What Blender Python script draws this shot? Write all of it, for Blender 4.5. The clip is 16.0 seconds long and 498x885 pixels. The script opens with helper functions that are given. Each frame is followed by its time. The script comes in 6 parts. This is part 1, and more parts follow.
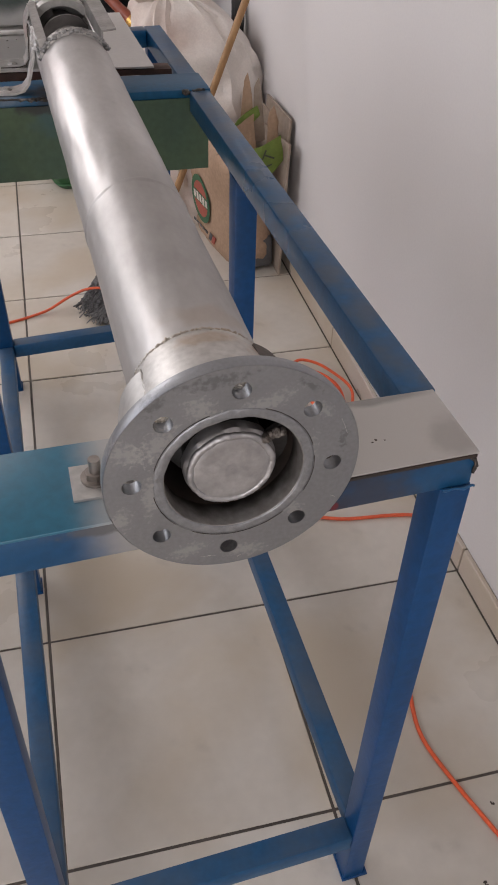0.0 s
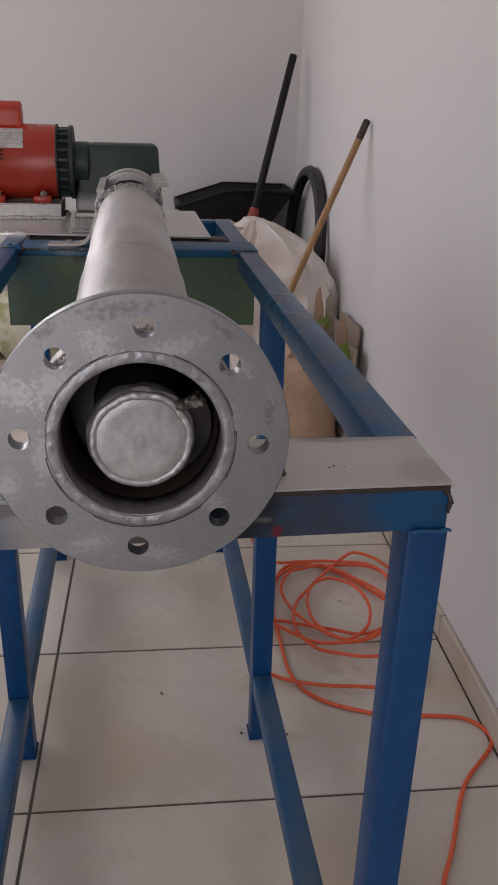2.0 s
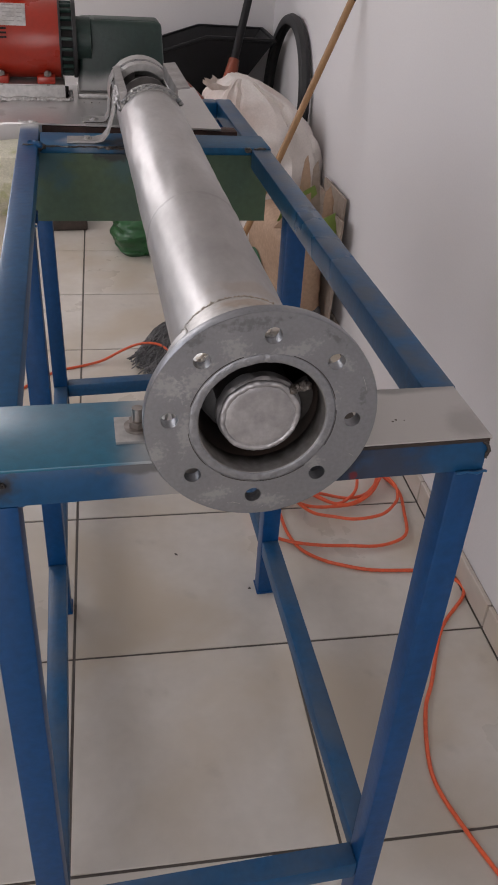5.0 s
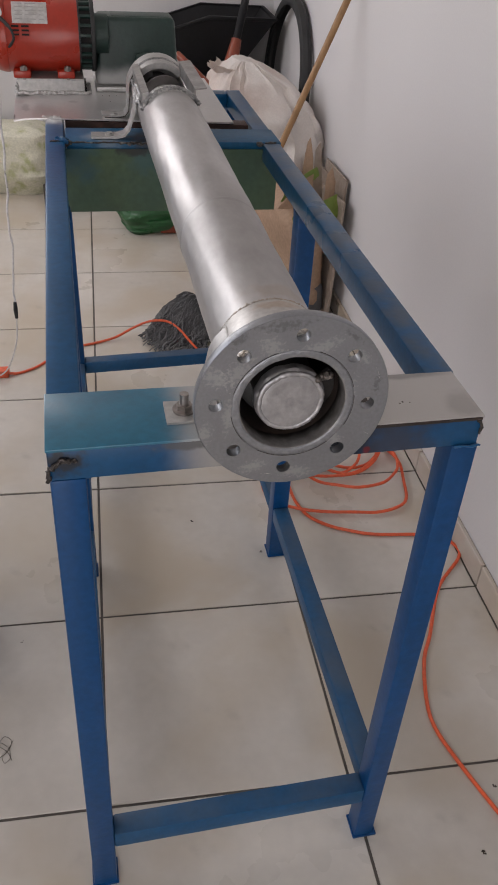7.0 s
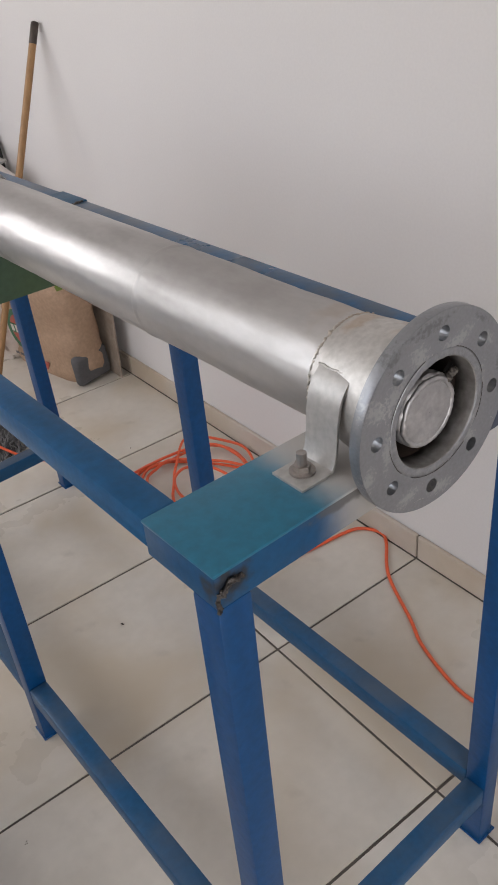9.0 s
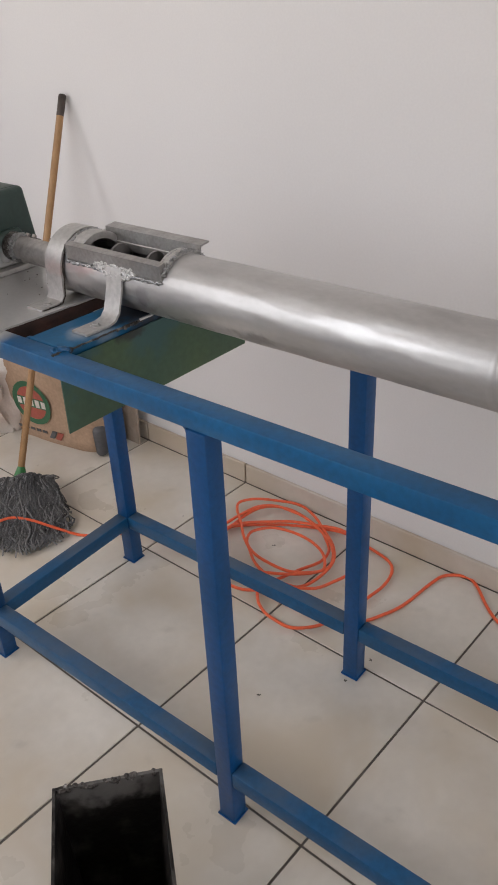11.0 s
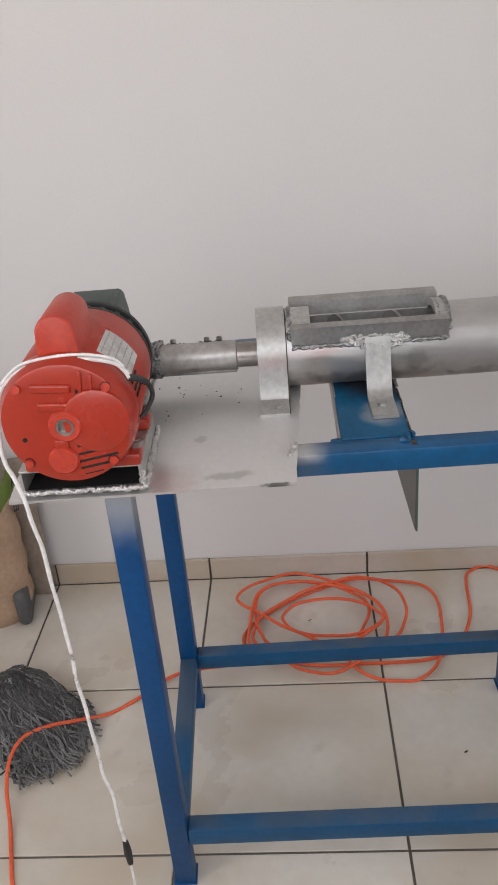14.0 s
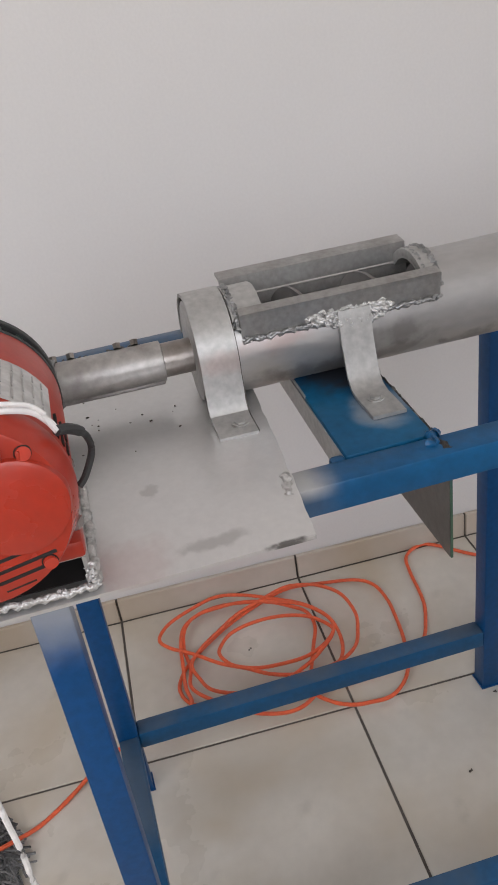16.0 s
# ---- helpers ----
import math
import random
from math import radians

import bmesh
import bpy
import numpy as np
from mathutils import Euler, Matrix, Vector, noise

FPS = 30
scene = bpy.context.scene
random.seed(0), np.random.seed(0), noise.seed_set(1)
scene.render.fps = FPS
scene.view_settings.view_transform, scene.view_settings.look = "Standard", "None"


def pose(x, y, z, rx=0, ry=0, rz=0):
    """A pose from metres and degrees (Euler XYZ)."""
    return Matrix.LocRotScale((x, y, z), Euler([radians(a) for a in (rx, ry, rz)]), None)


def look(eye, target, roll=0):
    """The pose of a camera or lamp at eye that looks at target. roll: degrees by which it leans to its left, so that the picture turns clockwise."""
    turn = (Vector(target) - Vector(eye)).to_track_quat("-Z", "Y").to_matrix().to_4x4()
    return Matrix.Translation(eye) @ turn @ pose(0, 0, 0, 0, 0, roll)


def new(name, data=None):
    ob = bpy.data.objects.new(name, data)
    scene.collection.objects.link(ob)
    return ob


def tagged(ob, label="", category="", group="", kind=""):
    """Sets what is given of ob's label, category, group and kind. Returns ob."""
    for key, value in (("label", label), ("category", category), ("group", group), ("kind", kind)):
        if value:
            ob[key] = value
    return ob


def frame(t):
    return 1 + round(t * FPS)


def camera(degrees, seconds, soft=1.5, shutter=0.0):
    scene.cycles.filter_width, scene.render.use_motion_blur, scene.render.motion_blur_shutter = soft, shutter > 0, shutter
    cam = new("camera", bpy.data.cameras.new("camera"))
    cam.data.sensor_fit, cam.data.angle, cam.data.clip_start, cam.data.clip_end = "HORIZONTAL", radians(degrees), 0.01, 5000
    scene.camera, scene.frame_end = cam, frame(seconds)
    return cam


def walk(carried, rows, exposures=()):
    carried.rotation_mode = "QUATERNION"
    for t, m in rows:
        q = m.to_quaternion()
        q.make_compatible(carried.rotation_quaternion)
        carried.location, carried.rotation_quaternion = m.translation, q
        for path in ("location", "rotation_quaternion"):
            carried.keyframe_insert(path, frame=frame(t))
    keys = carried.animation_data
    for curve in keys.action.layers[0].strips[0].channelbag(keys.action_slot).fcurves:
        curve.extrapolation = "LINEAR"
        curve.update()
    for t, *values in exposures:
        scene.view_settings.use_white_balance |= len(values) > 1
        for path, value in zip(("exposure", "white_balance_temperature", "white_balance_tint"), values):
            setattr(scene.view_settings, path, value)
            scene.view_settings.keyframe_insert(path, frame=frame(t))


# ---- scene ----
cam = camera(33.7, 16.0, soft=1.75)
PATH = [
    (0, (-0.337, -1.048, 1.381), (0.061, 0.421, 0.084), 2.2),
    (0.5, (-0.239, -1.132, 1.369), (-0.12, 0.459, 0.162), 0.6),
    (1, (-0.242, -1.154, 1.328), (-0.121, 0.544, 0.278), 3.0),
    (1.5, (-0.225, -1.129, 1.207), (-0.058, 0.636, 0.282), 1.7),
    (2, (-0.213, -1.111, 1.17), (0.0, 0.721, 0.397), 1.9),
    (2.5, (-0.211, -1.064, 1.114), (-0.013, 0.799, 0.413), -1.0),
    (3, (-0.221, -1.035, 1.129), (-0.015, 0.832, 0.441), -0.9),
    (3.5, (-0.232, -1.045, 1.148), (0.0, 0.818, 0.457), 0.4),
    (3.7, (-0.237, -1.063, 1.161), (-0.061, 0.788, 0.426), 1.0),
    (5.8, (-0.393, -1.242, 1.419), (-0.005, 0.305, 0.212), 5.7),
    (6, (-0.371, -1.261, 1.428), (0.012, 0.294, 0.23), 5.8),
    (6.5, (-0.336, -1.283, 1.418), (-0.058, 0.307, 0.237), 3.6),
    (7, (-0.407, -1.272, 1.411), (-0.08, 0.311, 0.232), 4.0),
    (7.5, (-0.524, -1.257, 1.396), (-0.041, 0.311, 0.253), -1.4),
    (8, (-0.583, -1.19, 1.378), (0.042, 0.341, 0.253), -2.9),
    (8.2, (-0.576, -1.121, 1.35), (0.132, 0.374, 0.227), -4.6),
    (10.3, (-1.135, -0.919, 1.423), (0.065, 0.307, 0.395), -2.0),
    (10.4, (-1.159, -0.857, 1.443), (0.055, 0.341, 0.398), -1.9),
    (10.5, (-1.196, -0.813, 1.432), (0.037, 0.382, 0.407), -2.2),
    (11, (-1.205, -0.584, 1.439), (0.084, 0.565, 0.43), -2.4),
    (11.5, (-1.117, -0.317, 1.406), (0.213, 0.82, 0.438), -5.8),
    (12, (-1.1, -0.035, 1.376), (0.371, 0.937, 0.432), -7.6),
    (12.5, (-1.138, 0.185, 1.393), (0.57, 0.707, 0.494), -3.0),
    (13, (-1.325, 0.264, 1.425), (0.399, 0.741, 0.532), -2.1),
    (13.5, (-1.462, 0.408, 1.436), (0.306, 0.764, 0.571), -3.8),
    (14, (-1.497, 0.612, 1.429), (0.278, 0.745, 0.518), -4.9),
    (14.5, (-1.381, 0.696, 1.386), (0.393, 0.76, 0.464), -4.6),
    (15, (-1.237, 0.766, 1.402), (0.523, 0.655, 0.458), -6.6),
    (15.5, (-1.202, 0.858, 1.351), (0.507, 0.532, 0.365), -9.3),
    (16, (-1.155, 0.755, 1.338), (0.561, 0.503, 0.342), -8.7),
]
walk(cam, [(t, look(eye, target, roll)) for t, eye, target, roll in PATH],
     [(0.0, 0.03, 6700, 15), (0.3, -0.17, 6750, 16), (1.0, -0.32, 6650, 17), (1.5, -0.28, 6650, 17), (2.0, -0.47, 6600, 17), (2.6, -0.50, 6550, 17), (3.2, -0.38, 6550, 17), (3.7, -0.37, 6550, 17), (6.0, -0.15, 6550, 15), (6.5, -0.19, 6550, 15), (7.0, -0.14, 6550, 14), (8.0, 0.09, 6550, 11), (10.3, 0.13, 6600, 11), (12.5, 0.08, 6600, 11), (16.0, 0.08, 6480, 10)])

# ---------------------------------------------------------------- world and lights
ROOM_X0, ROOM_X1, ROOM_Y0, ROOM_Y1, ROOM_H = -2.25, 0.447, -3.15, 3.0, 2.75

world = bpy.data.worlds.new("world")
scene.world = world
world.use_nodes = True
wn = world.node_tree.nodes
sky = wn.new("ShaderNodeTexSky")
sky.sky_type, sky.sun_disc = "NISHITA", False
sky.sun_elevation, sky.sun_rotation = radians(48), radians(250)
world.node_tree.links.new(sky.outputs[0], wn["Background"].inputs[0])
wn["Background"].inputs[1].default_value = 0.12


def area_lamp(name, eye, target, sx, sy, power, colour):
    data = bpy.data.lights.new(name, "AREA")
    data.shape, data.size, data.size_y, data.energy, data.color = "RECTANGLE", sx, sy, power, colour
    ob = new(name, data)
    ob.matrix_world = look(eye, target)
    return ob


# daylight in the two windows; the opening behind is an added, unseen fill
area_lamp("window_daylight", (ROOM_X0 - 0.10, 1.2, 1.85), (0.0, 1.25, 1.30), 2.4, 1.3, 24, (1.0, 0.98, 0.96))
area_lamp("window_daylight", (-1.75, ROOM_Y1 + 0.10, 1.70), (-1.2, 0.0, 1.10), 0.62, 1.3, 22, (1.0, 0.98, 0.965))
area_lamp("front_fill", (-1.2, ROOM_Y0 - 0.10, 1.15), (-1.2, 0.0, 1.0), 1.5, 2.1, 36, (1.0, 0.97, 0.95))

# ---------------------------------------------------------------- materials


def mat(name, base, rough=0.5, metal=0.0, second=None, scale=6.0, mix=0.5, fine=60.0, bump=0.05, rough_var=0.12,
        coords="Object", spec=0.5, detail=6.0, lo=0.35, hi=0.7, stretch=(1, 1, 1), fine_amt=0.12, coat=0.0):
    """A surface with stains at a coarse scale, grain at a fine scale and a little relief."""
    m = bpy.data.materials.new(name)
    m.use_nodes = True
    nt = m.node_tree
    n, l = nt.nodes, nt.links
    b = n["Principled BSDF"]
    tc = n.new("ShaderNodeTexCoord")
    mp = n.new("ShaderNodeMapping")
    mp.inputs["Scale"].default_value = stretch
    l.new(tc.outputs[coords], mp.inputs[0])
    a = n.new("ShaderNodeTexNoise")
    a.inputs["Scale"].default_value, a.inputs["Detail"].default_value = scale, detail
    l.new(mp.outputs[0], a.inputs["Vector"])
    f = n.new("ShaderNodeTexNoise")
    f.inputs["Scale"].default_value, f.inputs["Detail"].default_value = fine, 4
    l.new(mp.outputs[0], f.inputs["Vector"])
    ra = n.new("ShaderNodeMapRange")
    ra.inputs["From Min"].default_value, ra.inputs["From Max"].default_value = lo, hi
    l.new(a.outputs["Fac"], ra.inputs["Value"])
    mul = n.new("ShaderNodeMath")
    mul.operation = "MULTIPLY"
    mul.inputs[1].default_value = mix
    l.new(ra.outputs[0], mul.inputs[0])
    c = n.new("ShaderNodeMix")
    c.data_type = "RGBA"
    second = second or tuple(v * 0.72 for v in base)
    c.inputs["A"].default_value, c.inputs["B"].default_value = (*base, 1), (*second, 1)
    l.new(mul.outputs[0], c.inputs["Factor"])
    g = n.new("ShaderNodeMapRange")
    g.inputs["From Min"].default_value, g.inputs["From Max"].default_value = 0.3, 0.7
    g.inputs["To Min"].default_value, g.inputs["To Max"].default_value = 1 - fine_amt, 1 + fine_amt
    l.new(f.outputs["Fac"], g.inputs["Value"])
    v = n.new("ShaderNodeVectorMath")
    v.operation = "SCALE"
    l.new(c.outputs["Result"], v.inputs[0])
    l.new(g.outputs[0], v.inputs["Scale"])
    l.new(v.outputs[0], b.inputs["Base Color"])
    r = n.new("ShaderNodeMapRange")
    r.inputs["To Min"].default_value, r.inputs["To Max"].default_value = max(0.02, rough - rough_var), min(1, rough + rough_var)
    l.new(a.outputs["Fac"], r.inputs["Value"])
    l.new(r.outputs[0], b.inputs["Roughness"])
    b.inputs["Metallic"].default_value = metal
    b.inputs["Specular IOR Level"].default_value = spec
    b.inputs["Coat Weight"].default_value = coat
    if bump:
        bp = n.new("ShaderNodeBump")
        bp.inputs["Strength"].default_value, bp.inputs["Distance"].default_value = bump, 0.004
        l.new(f.outputs["Fac"], bp.inputs["Height"])
        l.new(bp.outputs[0], b.inputs["Normal"])
    return m


def overlay(m, colour, axis, lo, hi, noise_scale=8.0, noise_amt=0.25, both=None, above=None):
    """Another colour, mostly spray, over a stretch of one axis of the object, with a ragged border."""
    nt = m.node_tree
    n, l = nt.nodes, nt.links
    b = n["Principled BSDF"]
    link = b.inputs["Base Color"].links[0]
    src = link.from_socket
    tc = n.new("ShaderNodeTexCoord")
    sp = n.new("ShaderNodeSeparateXYZ")
    l.new(tc.outputs["Object"], sp.inputs[0])
    nz = n.new("ShaderNodeTexNoise")
    nz.inputs["Scale"].default_value, nz.inputs["Detail"].default_value = noise_scale, 5
    l.new(tc.outputs["Object"], nz.inputs["Vector"])
    ad = n.new("ShaderNodeMath")
    ad.operation = "MULTIPLY_ADD"
    ad.inputs[1].default_value = noise_amt * (hi - lo) * 4
    l.new(nz.outputs["Fac"], ad.inputs[0])
    l.new(sp.outputs["XYZ".index(axis)], ad.inputs[2])
    off = noise_amt * (hi - lo) * 2
    mr = n.new("ShaderNodeMapRange")
    mr.interpolation_type = "SMOOTHSTEP"
    mr.inputs["From Min"].default_value, mr.inputs["From Max"].default_value = lo + off, hi + off
    l.new(ad.outputs[0], mr.inputs["Value"])
    fac = mr.outputs[0]
    if both:
        m2 = n.new("ShaderNodeMapRange")
        m2.interpolation_type = "SMOOTHSTEP"
        m2.inputs["From Min"].default_value, m2.inputs["From Max"].default_value = both[1] + off, both[0] + off
        l.new(ad.outputs[0], m2.inputs["Value"])
        mm = n.new("ShaderNodeMath")
        mm.operation = "MULTIPLY"
        l.new(mr.outputs[0], mm.inputs[0])
        l.new(m2.outputs[0], mm.inputs[1])
        fac = mm.outputs[0]
    if above:
        m3 = n.new("ShaderNodeMapRange")
        m3.inputs["From Min"].default_value, m3.inputs["From Max"].default_value = above
        m3.inputs["To Min"].default_value = 0.12
        l.new(sp.outputs[2], m3.inputs["Value"])
        mm = n.new("ShaderNodeMath")
        mm.operation = "MULTIPLY"
        l.new(fac, mm.inputs[0])
        l.new(m3.outputs[0], mm.inputs[1])
        fac = mm.outputs[0]
    c = n.new("ShaderNodeMix")
    c.data_type = "RGBA"
    l.new(fac, c.inputs["Factor"])
    l.new(src, c.inputs["A"])
    c.inputs["B"].default_value = (*colour, 1)
    l.new(c.outputs["Result"], b.inputs["Base Color"])
    return m


def spot(m, colour, centre, radius, strength=1.0, ragged=0.5, scale=30.0, soft=0.65, turn=0.0):
    """A soft ragged patch of another colour round one place of the object."""
    nt = m.node_tree
    n, l = nt.nodes, nt.links
    b = n["Principled BSDF"]
    src = b.inputs["Base Color"].links[0].from_socket
    tc = n.new("ShaderNodeTexCoord")
    mp = n.new("ShaderNodeMapping")
    mp.vector_type = "TEXTURE"
    mp.inputs["Location"].default_value = centre
    mp.inputs["Scale"].default_value = radius
    mp.inputs["Rotation"].default_value = (0, turn, 0)
    l.new(tc.outputs["Object"], mp.inputs[0])
    ln = n.new("ShaderNodeVectorMath")
    ln.operation = "LENGTH"
    l.new(mp.outputs[0], ln.inputs[0])
    nz = n.new("ShaderNodeTexNoise")
    nz.inputs["Scale"].default_value, nz.inputs["Detail"].default_value = scale, 5
    l.new(tc.outputs["Object"], nz.inputs["Vector"])
    ad = n.new("ShaderNodeMath")
    ad.operation = "MULTIPLY_ADD"
    ad.inputs[1].default_value = ragged * 2
    l.new(nz.outputs["Fac"], ad.inputs[0])
    l.new(ln.outputs["Value"], ad.inputs[2])
    mr = n.new("ShaderNodeMapRange")
    mr.interpolation_type = "SMOOTHSTEP"
    mr.inputs["From Min"].default_value, mr.inputs["From Max"].default_value = 1.0 + ragged, 1.0 - soft + ragged
    mr.inputs["To Max"].default_value = strength
    l.new(ad.outputs[0], mr.inputs["Value"])
    c = n.new("ShaderNodeMix")
    c.data_type = "RGBA"
    l.new(mr.outputs[0], c.inputs["Factor"])
    l.new(src, c.inputs["A"])
    c.inputs["B"].default_value = (*colour, 1)
    l.new(c.outputs["Result"], b.inputs["Base Color"])
    return m


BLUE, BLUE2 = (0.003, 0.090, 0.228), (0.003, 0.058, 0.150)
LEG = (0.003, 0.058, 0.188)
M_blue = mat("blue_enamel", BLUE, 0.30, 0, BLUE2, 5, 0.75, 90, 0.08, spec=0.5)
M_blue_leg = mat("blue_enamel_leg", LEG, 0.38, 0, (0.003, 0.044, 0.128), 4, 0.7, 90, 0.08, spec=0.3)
M_blue_low = mat("pale_top_blue_enamel", (0.005, 0.074, 0.185), 0.42, 0, (0.009, 0.060, 0.140), 6, 0.7, 90, 0.06, spec=0.35)


def pale_tops(m, colour, amount=0.6, scale=18.0):
    """Dust, wiped off in places, and top sheen painted on faces that look up."""
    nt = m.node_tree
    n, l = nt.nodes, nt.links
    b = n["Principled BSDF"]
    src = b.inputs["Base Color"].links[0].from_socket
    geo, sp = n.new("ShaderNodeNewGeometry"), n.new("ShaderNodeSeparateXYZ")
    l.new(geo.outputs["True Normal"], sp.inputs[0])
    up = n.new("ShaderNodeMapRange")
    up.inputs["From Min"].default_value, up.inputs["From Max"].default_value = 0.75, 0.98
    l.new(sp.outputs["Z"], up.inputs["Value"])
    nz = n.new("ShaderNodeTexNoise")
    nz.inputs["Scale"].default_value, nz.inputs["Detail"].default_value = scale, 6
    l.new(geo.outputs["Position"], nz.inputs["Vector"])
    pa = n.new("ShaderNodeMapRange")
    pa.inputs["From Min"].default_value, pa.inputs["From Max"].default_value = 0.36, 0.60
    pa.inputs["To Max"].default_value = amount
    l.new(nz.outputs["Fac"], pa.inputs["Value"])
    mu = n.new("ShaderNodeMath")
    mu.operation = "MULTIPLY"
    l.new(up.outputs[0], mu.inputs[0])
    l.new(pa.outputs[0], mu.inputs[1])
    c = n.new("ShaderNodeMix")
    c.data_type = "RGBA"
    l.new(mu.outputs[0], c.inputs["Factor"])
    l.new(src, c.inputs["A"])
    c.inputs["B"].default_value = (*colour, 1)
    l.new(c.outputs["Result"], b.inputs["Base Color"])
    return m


M_blue_low = pale_tops(M_blue_low, (0.085, 0.105, 0.130), 0.60, 7.0)
M_plate = mat("blue_bar_enamel", (0.006, 0.070, 0.175), 0.4, 0, (0.005, 0.050, 0.130), 5, 0.7, 90, 0.06, spec=0.3)
M_plate = overlay(M_plate, (0.34, 0.325, 0.31), "X", -0.375, -0.31, 14, 0.18, both=(-0.245, -0.215))
M_plate = spot(M_plate, (0.045, 0.040, 0.045), (-0.115, -0.010, 0.872), (0.075, 0.03, 0.045), 0.7, 0.8, 35)
M_plate = spot(M_plate, (0.012, 0.012, 0.014), (-0.170, -0.010, 0.880), (0.050, 0.03, 0.05), 0.9, 0.5, 35)
M_plate = spot(M_plate, (0.10, 0.10, 0.105), (-0.154, -0.010, 0.877), (0.010, 0.03, 0.0035), 0.8, 0.7, 90)
M_plate = spot(M_plate, (0.16, 0.012, 0.016), (-0.143, -0.010, 0.867), (0.006, 0.03, 0.007), 0.8, 0.8, 120)
M_plate = spot(M_plate, (0.022, 0.022, 0.024), (-0.474, -0.012, 0.886), (0.030, 0.03, 0.022), 0.9, 0.9, 70)
M_plate = spot(M_plate, (0.09, 0.085, 0.08), (-0.345, -0.010, 0.896), (0.060, 0.03, 0.010), 0.7, 0.9, 60)
M_platetop = overlay(mat("blue_to_grey_enamel", (0.007, 0.135, 0.225), 0.32, 0, (0.007, 0.098, 0.175), 5, 0.7, 90, 0.06, spec=0.5),
                     (0.47, 0.45, 0.43), "X", -0.375, -0.31, 14, 0.18)
M_platetop = spot(M_platetop, (0.20, 0.19, 0.18), (-0.070, 0.090, 0.900), (0.07, 0.012, 0.02), 0.8)
M_platetop = spot(M_platetop, (0.25, 0.23, 0.215), (-0.020, 0.020, 0.900), (0.030, 0.035, 0.02), 0.5)
M_crossbar = mat("blue_enamel_bar", (0.005, 0.098, 0.205), 0.4, 0, BLUE2, 5, 0.7, 90, 0.06, spec=0.3)
M_crossbar = spot(M_crossbar, (0.36, 0.37, 0.38), (-0.366, 1.062, 0.900), (0.055, 0.040, 0.03), 0.65, 0.4, 22)
# near-black patch on the bar below the tube
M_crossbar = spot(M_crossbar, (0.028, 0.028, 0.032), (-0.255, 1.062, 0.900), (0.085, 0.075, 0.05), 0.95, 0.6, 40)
# top rails: the faces that look up are painted greyer
M_blue = pale_tops(M_blue, (0.066, 0.088, 0.118), 0.7)
M_rail = overlay(mat("blue_enamel_rail", BLUE, 0.33, 0, BLUE2, 5, 0.75, 90, 0.08, spec=0.35), (0.36, 0.36, 0.36), "Y", 1.145, 1.186, 18, 0.25, above=(0.884, 0.900))
M_legtop = overlay(mat("blue_enamel_sprayed", LEG, 0.38, 0, (0.003, 0.044, 0.128), 4, 0.7, 90, 0.08, spec=0.3), (0.33, 0.34, 0.36), "Z", 0.76, 0.87, 12, 0.15)
M_pipe = mat("silver_pipe", (0.500, 0.490, 0.486), 0.44, 0.80, (0.365, 0.352, 0.345), 8, 0.95, 140, 0.03, 0.26, stretch=(1, 0.45, 1), fine_amt=0.04, lo=0.40, hi=0.66)
M_pipe = spot(M_pipe, (0.36, 0.27, 0.19), (0.01, 0.128, 0.060), (0.050, 0.022, 0.04), 0.35, 0.6, 45)
M_pipe = spot(M_pipe, (0.46, 0.30, 0.27), (-0.056, 1.185, 0.020), (0.035, 0.060, 0.020), 0.45, 0.7, 35)
for y, x, z, ry in ((1.10, -0.050, -0.030, 0.12), (1.03, -0.056, 0.0, 0.05), (0.93, -0.045, -0.040, 0.07), (0.80, -0.05, -0.03, 0.05), (1.00, -0.02, 0.055, 0.03), (1.20, -0.05, -0.02, 0.03)):
    M_pipe = spot(M_pipe, (0.19, 0.18, 0.175), (x, y, z), (0.030, ry, 0.020), 0.55, 1.0, 40)
M_neck = mat("neck_metal", (0.545, 0.535, 0.520), 0.46, 0.75, (0.44, 0.42, 0.40), 14, 0.8, 140, 0.08, 0.10)
for x, y, z, sx, sy in ((0.0, 0.090, 0.068, 0.034, 0.012), (0.030, 0.040, 0.058, 0.040, 0.030), (-0.030, 0.020, 0.062, 0.035, 0.012), (0.015, 0.022, 0.070, 0.060, 0.010), (0.045, 0.075, 0.045, 0.02, 0.03)):
    M_neck = spot(M_neck, (0.40, 0.27, 0.16), (x, y, z), (sx, sy, 0.03), 0.45, 0.8, 60)
M_flange = mat("silver_flange", (0.265, 0.275, 0.295), 0.38, 0.78, (0.295, 0.302, 0.320), 22, 0.4, 260, 0.05, 0.07, lo=0.40, hi=0.66, detail=9, fine_amt=0.07)
for x, z, sx, sz, turn in ((-0.080, 0.036, 0.020, 0.011, 0.6), (-0.026, 0.066, 0.016, 0.012, 0.9), (0.021, 0.064, 0.030, 0.009, -0.35), (-0.038, -0.076, 0.018, 0.008, -0.3), (0.048, -0.046, 0.016, 0.008, 0.8),
                           (0.060, 0.008, 0.006, 0.022, 0.1), (-0.066, -0.010, 0.007, 0.024, 0.0), (-0.058, 0.040, 0.012, 0.022, 0.8), (-0.090, -0.030, 0.010, 0.014, 0.3), (0.010, -0.086, 0.020, 0.008, 0.1), (0.066, 0.052, 0.012, 0.006, 0.7)):
    M_flange = spot(M_flange, (0.56, 0.565, 0.575), (x, 0.0, z), (sx * 1.15, 0.02, sz * 1.15), 0.36, 1.6, 260, 0.9, turn)
